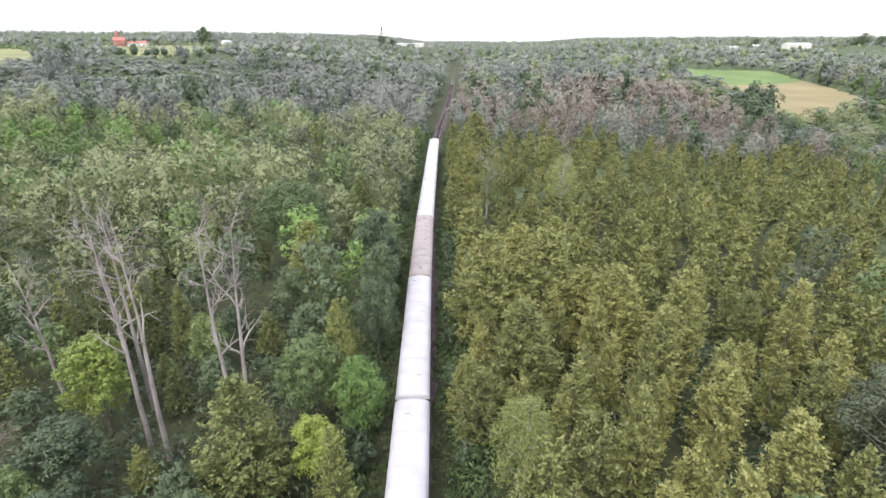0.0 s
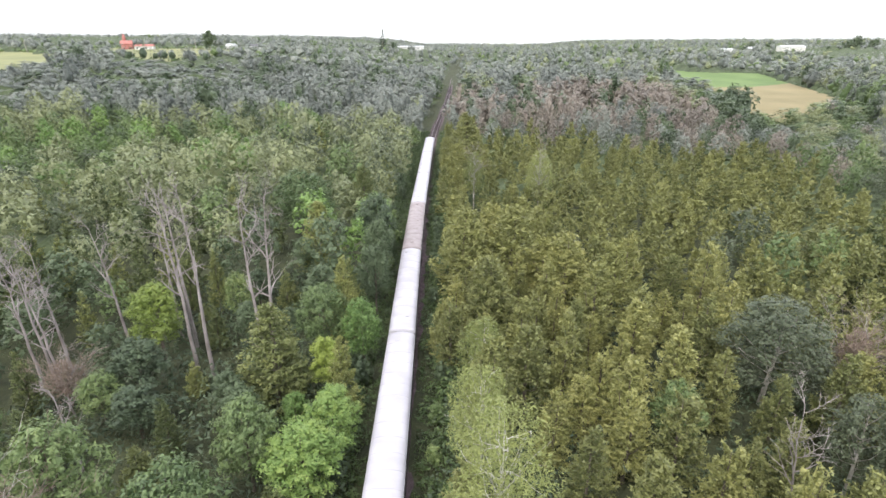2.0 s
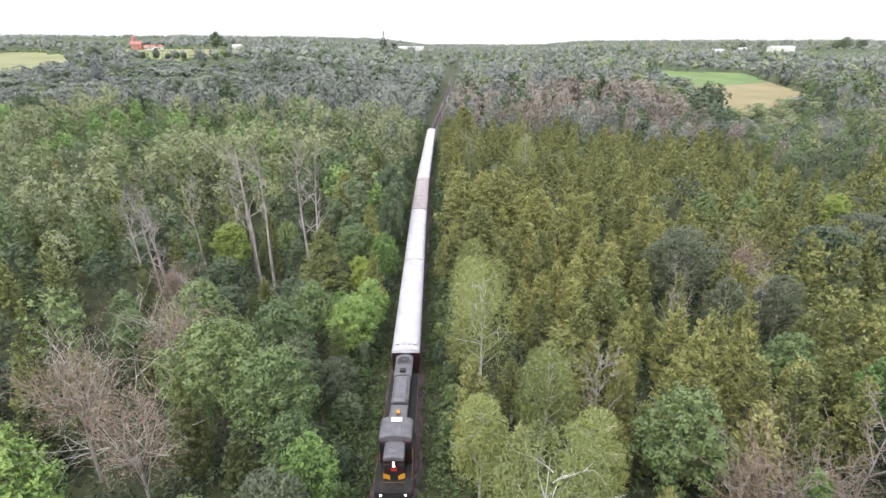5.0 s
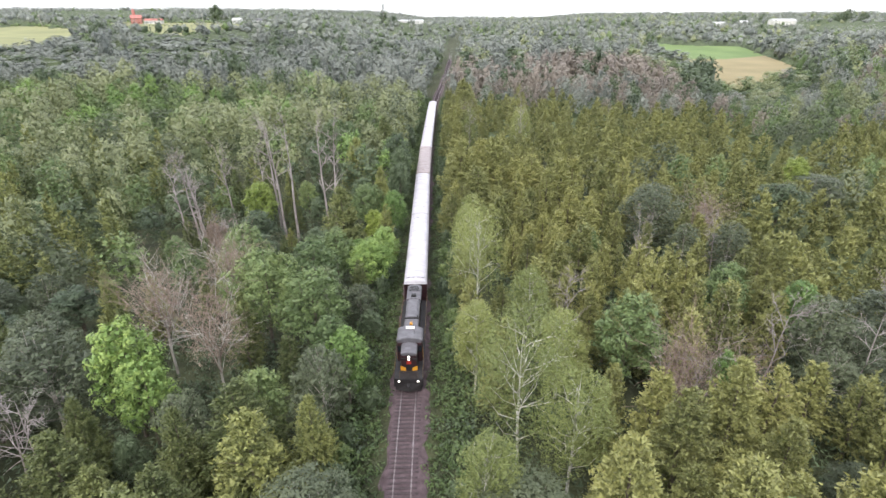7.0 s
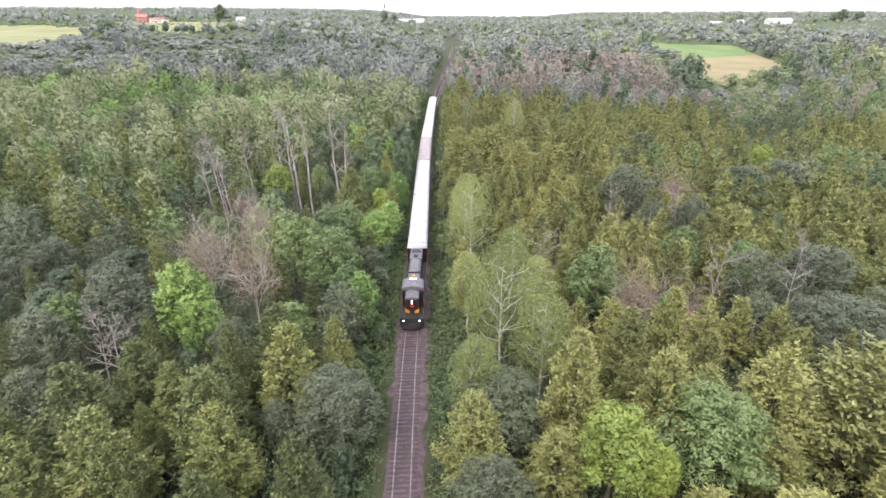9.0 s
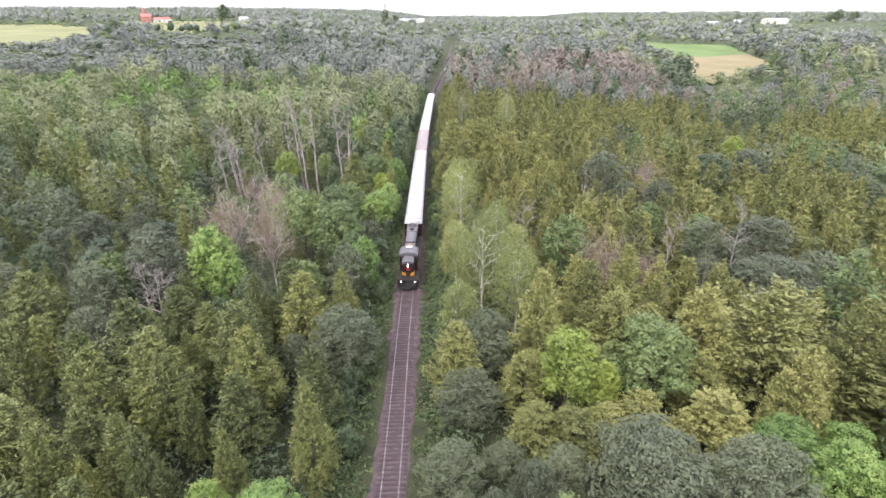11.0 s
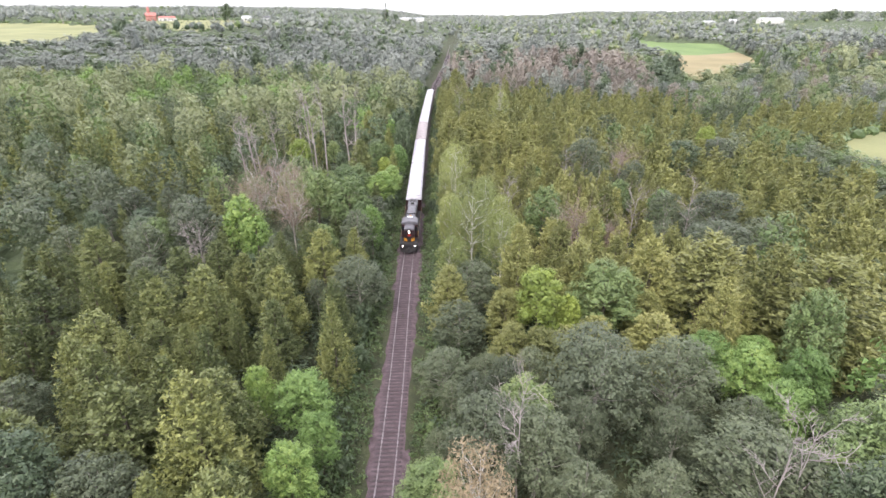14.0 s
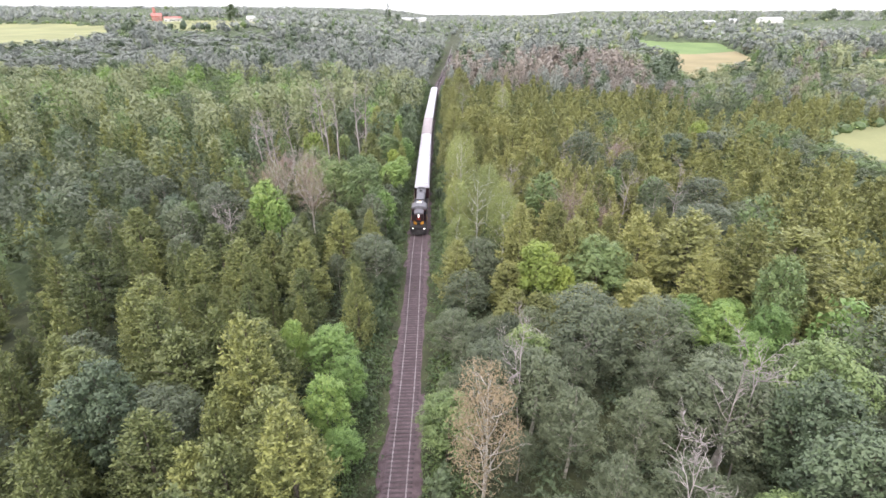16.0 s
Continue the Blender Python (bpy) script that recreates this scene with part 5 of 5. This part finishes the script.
WOODS = {"cedar": "olive cedar wood", "spire": "yellow-green cedar wood", "poplar": "grey-green poplar wood", "maple": "bright green wood", "elm": "mid-green mixed wood", "dark": "dark green wood", "rust": "brownish withering wood", "willow": "soft yellow-green broadleaf wood", "hill": "haze-tinted blue-green mixed wood"}
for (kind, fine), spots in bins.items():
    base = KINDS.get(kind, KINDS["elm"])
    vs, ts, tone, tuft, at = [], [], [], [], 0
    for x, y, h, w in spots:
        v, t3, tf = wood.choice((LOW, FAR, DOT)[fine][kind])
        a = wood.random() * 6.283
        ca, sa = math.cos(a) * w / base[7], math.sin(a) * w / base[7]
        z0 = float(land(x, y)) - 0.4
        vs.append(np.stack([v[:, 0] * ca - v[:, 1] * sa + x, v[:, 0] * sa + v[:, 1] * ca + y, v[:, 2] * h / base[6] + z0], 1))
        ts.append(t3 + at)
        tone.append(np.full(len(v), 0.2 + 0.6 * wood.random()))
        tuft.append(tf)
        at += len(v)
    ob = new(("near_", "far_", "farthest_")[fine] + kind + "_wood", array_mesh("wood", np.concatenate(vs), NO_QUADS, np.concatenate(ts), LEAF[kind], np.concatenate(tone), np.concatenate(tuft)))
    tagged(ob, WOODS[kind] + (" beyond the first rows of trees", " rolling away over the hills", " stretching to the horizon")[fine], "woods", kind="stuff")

# undergrowth: a rough leafy layer that fills the woods beyond the near rows
us = np.arange(-352, 352, 4.0)
vs_ = np.concatenate([np.arange(-52, 352, 4.0), np.geomspace(357, 3200, 60)])
UX, UY = np.meshgrid(us, vs_)
g = np.random.default_rng(31)
UX = UX * (1 + np.maximum(0, UY - 220) / 370) + g.normal(0, 1.2, UX.shape)
UY = UY + g.normal(0, 1.2, UY.shape)
high = 1.6 + 3.0 * ease((UY - 616) / 264) + g.normal(0, 1.5, UX.shape).clip(-1.8, 3)
clear = np.zeros(UX.shape, bool)
for p in OPEN:
    cx, cy = np.mean([c[0] for c in p]), np.mean([c[1] for c in p])
    clear |= inside(UX, UY, p)
near = ((np.abs(UX) < 58) & (UY < 97)) | (UY < -50)
rail = np.abs(UX - track_x(UY)) < 9
high = np.where(clear | near | rail, -1.5, high)
uv = np.stack([UX, UY, land(UX, UY) + high], -1).reshape(-1, 3)
ii = np.arange(len(uv)).reshape(UX.shape)
uq = np.stack([ii[:-1, :-1], ii[:-1, 1:], ii[1:, 1:], ii[1:, :-1]], -1)
bad = ((high < 0)[:-1, :-1].astype(int) + (high < 0)[:-1, 1:] + (high < 0)[1:, 1:] + (high < 0)[1:, :-1]) > 3
uq = uq[~bad].reshape(-1, 4)
ob = new("undergrowth", array_mesh("undergrowth", uv, uq, np.zeros((0, 3), int), UNDERGROWTH))
tagged(ob, "leafy dark green undergrowth beneath the woods", "undergrowth", kind="stuff")

# hedges round the fields
vs, qs, tone, at = [], [], [], 0
g = np.random.default_rng(41)
for p in (HAY, FARM, PAST, YARD, HALL_YARD, PAST_FAR):
    mx, my = sum(c[0] for c in p) / len(p), sum(c[1] for c in p) / len(p)
    q_ = [(mx + (x - mx) * 1.05, my + (y - my) * 1.05) for x, y in p]
    for (x0, y0), (x1, y1) in zip(q_, q_[1:] + q_[:1]):
        n = max(1, int(math.hypot(x1 - x0, y1 - y0) / 3.6))
        for k in range(n):
            u = (k + g.random()) / n
            x, yy = x0 + (x1 - x0) * u + g.normal(0, 1.6), y0 + (y1 - y0) * u + g.normal(0, 1.6)
            s = g.uniform(1.6, 3.2)
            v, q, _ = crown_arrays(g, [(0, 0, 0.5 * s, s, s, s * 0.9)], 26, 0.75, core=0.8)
            vs.append(v + (x, yy, float(land(x, yy)) - 0.2))
            qs.append(q + at)
            tone.append(np.full(len(v), g.random()))
            at += len(v)
ob = new("field_hedge", array_mesh("hedge", np.concatenate(vs), NO_QUADS, np.concatenate(qs), LEAF["elm"], np.concatenate(tone)))
tagged(ob, "bushy green hedges along the field edges", "hedge", kind="stuff")

# bushes on the floor of the near woods
vs, qs, tone, at = [], [], [], 0
g = np.random.default_rng(19)
for _ in range(2300):
    x, yy = g.uniform(-42, 42), g.uniform(-82, 56)
    if abs(x - float(track_x(yy))) < 5 or abs(x - 2) > (yy + 97) * 0.86 + 8:
        continue
    s = g.uniform(1.1, 2.2)
    v, q, _ = sprays(g, [(0, 0, 0.4 * s, s, s, s)], 56, 0.26)
    vs.append(v + (x, yy, float(land(x, yy)) - 0.42))
    qs.append(q + at)
    tone.append(np.full(len(v), g.random()))
    at += len(v)
ob = new("woodland_bushes", array_mesh("bushes", np.concatenate(vs), NO_QUADS, np.concatenate(qs), LEAF["dark"], np.concatenate(tone)))
tagged(ob, "low dark green bushes on the forest floor", "bushes", kind="stuff")

# brush and grass on the verges
vs, qs, tone, at = [], [], [], 0
g = np.random.default_rng(9)
for y in np.arange(-86, 200, 0.4):
    for side in (-1, 1):
        for _ in range(4):
            off = g.uniform(1.95, 6.6)
            yy = y + g.uniform(-0.5, 0.5)
            x = float(track_x(yy)) + side * off
            s = g.uniform(0.35, 0.8) * (0.8 + 0.24 * (off - 2.3)) * (1.4 if off > 4.6 else 1.0)
            z = float(land(x, yy)) - 0.42
            v, q, _ = sprays(g, [(0, 0, 0.3 * s, s, s, s * 1.1)], 25, 0.14 + 0.06 * s)
            vs.append(v + (x, yy, z))
            qs.append(q + at)
            tone.append(np.full(len(v), g.random()))
            at += len(v)
ob = new("verge_brush", array_mesh("brush", np.concatenate(vs), NO_QUADS, np.concatenate(qs), LEAF["brush"], np.concatenate(tone)))
tagged(ob, "low green brush and grass along the railway", "brush", kind="stuff")

# ---------- farms and houses far off ----------
def gable_house(name, label, category, x, y, w, d, h, roof_h, turn, wall_mat, roof_mat, windows=3):
    t = tagged(new(name), label, category)
    t.matrix_world = pose(x, y, float(land(x, y)) - 0.1, 0, 0, turn)
    boxed("wall", -w / 2, w / 2, -d / 2, d / 2, 0, h, wall_mat, t, 0.05)
    a, b = w / 2 + 0.5, d / 2 + 0.5
    v = [(-a, -b, h), (a, -b, h), (a, b, h), (-a, b, h), (-a, 0, h + roof_h), (a, 0, h + roof_h)]
    link("roof", v, [(0, 1, 5, 4), (2, 3, 4, 5), (0, 4, 3), (1, 2, 5), (3, 2, 1, 0)], roof_mat, t)
    for k in range(windows):
        wx = -w / 2 + w * (k + 0.5) / windows
        boxed("window", wx - 0.6, wx + 0.6, -d / 2 - 0.04, -d / 2 + 0.02, 1.0, 2.3, GLASS, t, 0.01)
    return t


gable_house("barn", "red timber barn with a pale roof, its red paled for haze", "barn", -377, 632, 11.4, 8.8, 6.6, 3.5, 20, BARN_RED, BARN_RED, 2)
silo = tagged(new("silo"), "tall slim red tower with a pointed cap beside the barn", "silo")
silo.matrix_world = pose(-382, 637, float(land(-382, 637)) - 0.1)
cylinder("tower", (0, 0, 0), (0, 0, 14), 1.9, 1.75, BARN_RED, silo, 16)
cylinder("cap", (0, 0, 14), (0, 0, 17.6), 1.9, 0.2, BARN_RED, silo, 16)
gable_house("farm_shed", "low pale farm shed with a reddish roof", "shed", -359, 637, 19.4, 10.6, 4.0, 2.1, 12, PALE_SIDING, BARN_RED, 4)
gable_house("farm_house", "small white farm house under the round tree", "house", -264, 655, 10.6, 7.9, 4.4, 2.6, -10, PALE_SIDING, TIN, 3)
gable_house("farm_house", "white farm house behind the meadow", "house", -245, 671, 12.3, 7.9, 4.0, 2.6, 15, PALE_SIDING, GREY_ROOF, 3)
gable_house("factory_hall", "long low white hall behind the woods", "hall", -65, 869, 40.5, 21.1, 7.9, 1.3, 3, PALE_SIDING, TIN, 7)
gable_house("farm_house", "long low pale house at the field's end", "house", 426, 869, 19.4, 10.6, 4.4, 2.6, 8, PALE_SIDING, TIN, 5)
gable_house("farm_house", "white house among hedges", "house", 466, 873, 12.3, 8.8, 5.3, 2.6, -8, PALE_SIDING, TIN, 3)
gable_house("long_barn", "long white barn roof on the far hill", "barn", 526, 869, 37.0, 15.8, 7.0, 2.6, 6, PALE_SIDING, TIN, 6)


def far_tree(kind, x, y, h, w, label, name):
    g = np.random.default_rng(int(abs(x) * 7 + abs(y)))
    lobes = round_lobes(g, h, w, 18, 0.12)
    crown = cedar_crown(g, h, w, 1.0, 90, 8, w * 0.05, 0.03) if kind == "fir" else leafy_crown(g, h, w, lobes, 110, 8, w * 0.08, w * 0.05, 60, 0.1, True)
    t = tree(name, label, "", "dark", BARK, limbed_trunk(g, h, 0.5, lobes, 4), crown)
    t.matrix_basis = pose(x, y, float(land(x, y)) - 0.1)


far_tree("round", -280, 632, 21.0, 19.0, "lone dark round-crowned tree by the farm", "lone_tree")
far_tree("round", 450, 860, 8.8, 10.6, "dark bushy tree between the white houses", "house_tree")
far_tree("fir", -99, 788, 34.0, 16.0, "tall dark pointed conifer over the woods", "tall_fir")
far_tree("round", -86, 794, 17.6, 12.3, "dark tree beside the tall conifer", "lone_tree")
for i, (x, y, h, w) in enumerate([(616, 869, 17.6, 17.6), (635, 882, 23.8, 19.4), (655, 873, 18.5, 16.7), (519, 913, 16.7, 14.1), (484, 908, 15.8, 13.2), (714, 873, 21.1, 19.4), (739, 882, 22.9, 19.4)]):
    far_tree("round", x, y, h, w, "large dark tree on the far skyline", "skyline_tree")
for x, y, h in ((-445, 565, 13), (-563, 539, 13), (-304, 649, 11.5)):
    p = tagged(new("utility_pole"), "pale slanting utility pole by the meadow", "pole")
    p.matrix_world = pose(x, y, float(land(x, y)) - 0.2, 0, -6, 0)
    cylinder("post", (0, 0, 0), (0, 0, h), 0.35, 0.22, PALE_BARK, p, 8)
    boxed("crossarm", -1.2, 1.2, -0.1, 0.1, h - 1.2, h - 0.9, PALE_BARK, p, 0.02)

# ---------- ties, last ----------
tv = [(-1.3, -0.115, -0.10), (1.3, -0.115, -0.10), (1.3, 0.115, -0.10), (-1.3, 0.115, -0.10), (-1.3, -0.105, 0.045), (1.3, -0.105, 0.045), (1.3, 0.105, 0.045), (-1.3, 0.105, 0.045)]
tf = [(0, 3, 2, 1), (4, 5, 6, 7), (0, 1, 5, 4), (1, 2, 6, 5), (2, 3, 7, 6), (3, 0, 4, 7)]
tie_mesh = bpy.data.meshes.new("tie")
tie_mesh.from_pydata(tv, [], tf)
tie_mesh.materials.append(TIE_WOOD)
g = random.Random(4)
y, n = -112.0, 0
jv, jf = [], []
while y < 420:
    m = track_frame(y) @ pose(g.gauss(0, 0.05), 0, g.gauss(0, 0.012), 0, 0, g.gauss(0, 1.2))
    if n < 290 and not (FRONT + 4 < y < 150):
        o = new("tie", tie_mesh)
        o.parent = track
        o.matrix_local = m
        n += 1
    else:
        k = len(jv)
        jv += [m @ Vector(p) for p in tv]
        jf += [tuple(i + k for i in q) for q in tf]
    y += 0.54 + g.gauss(0, 0.012)
tagged(link("ties", jv, jf, TIE_WOOD, track), kind="stuff")
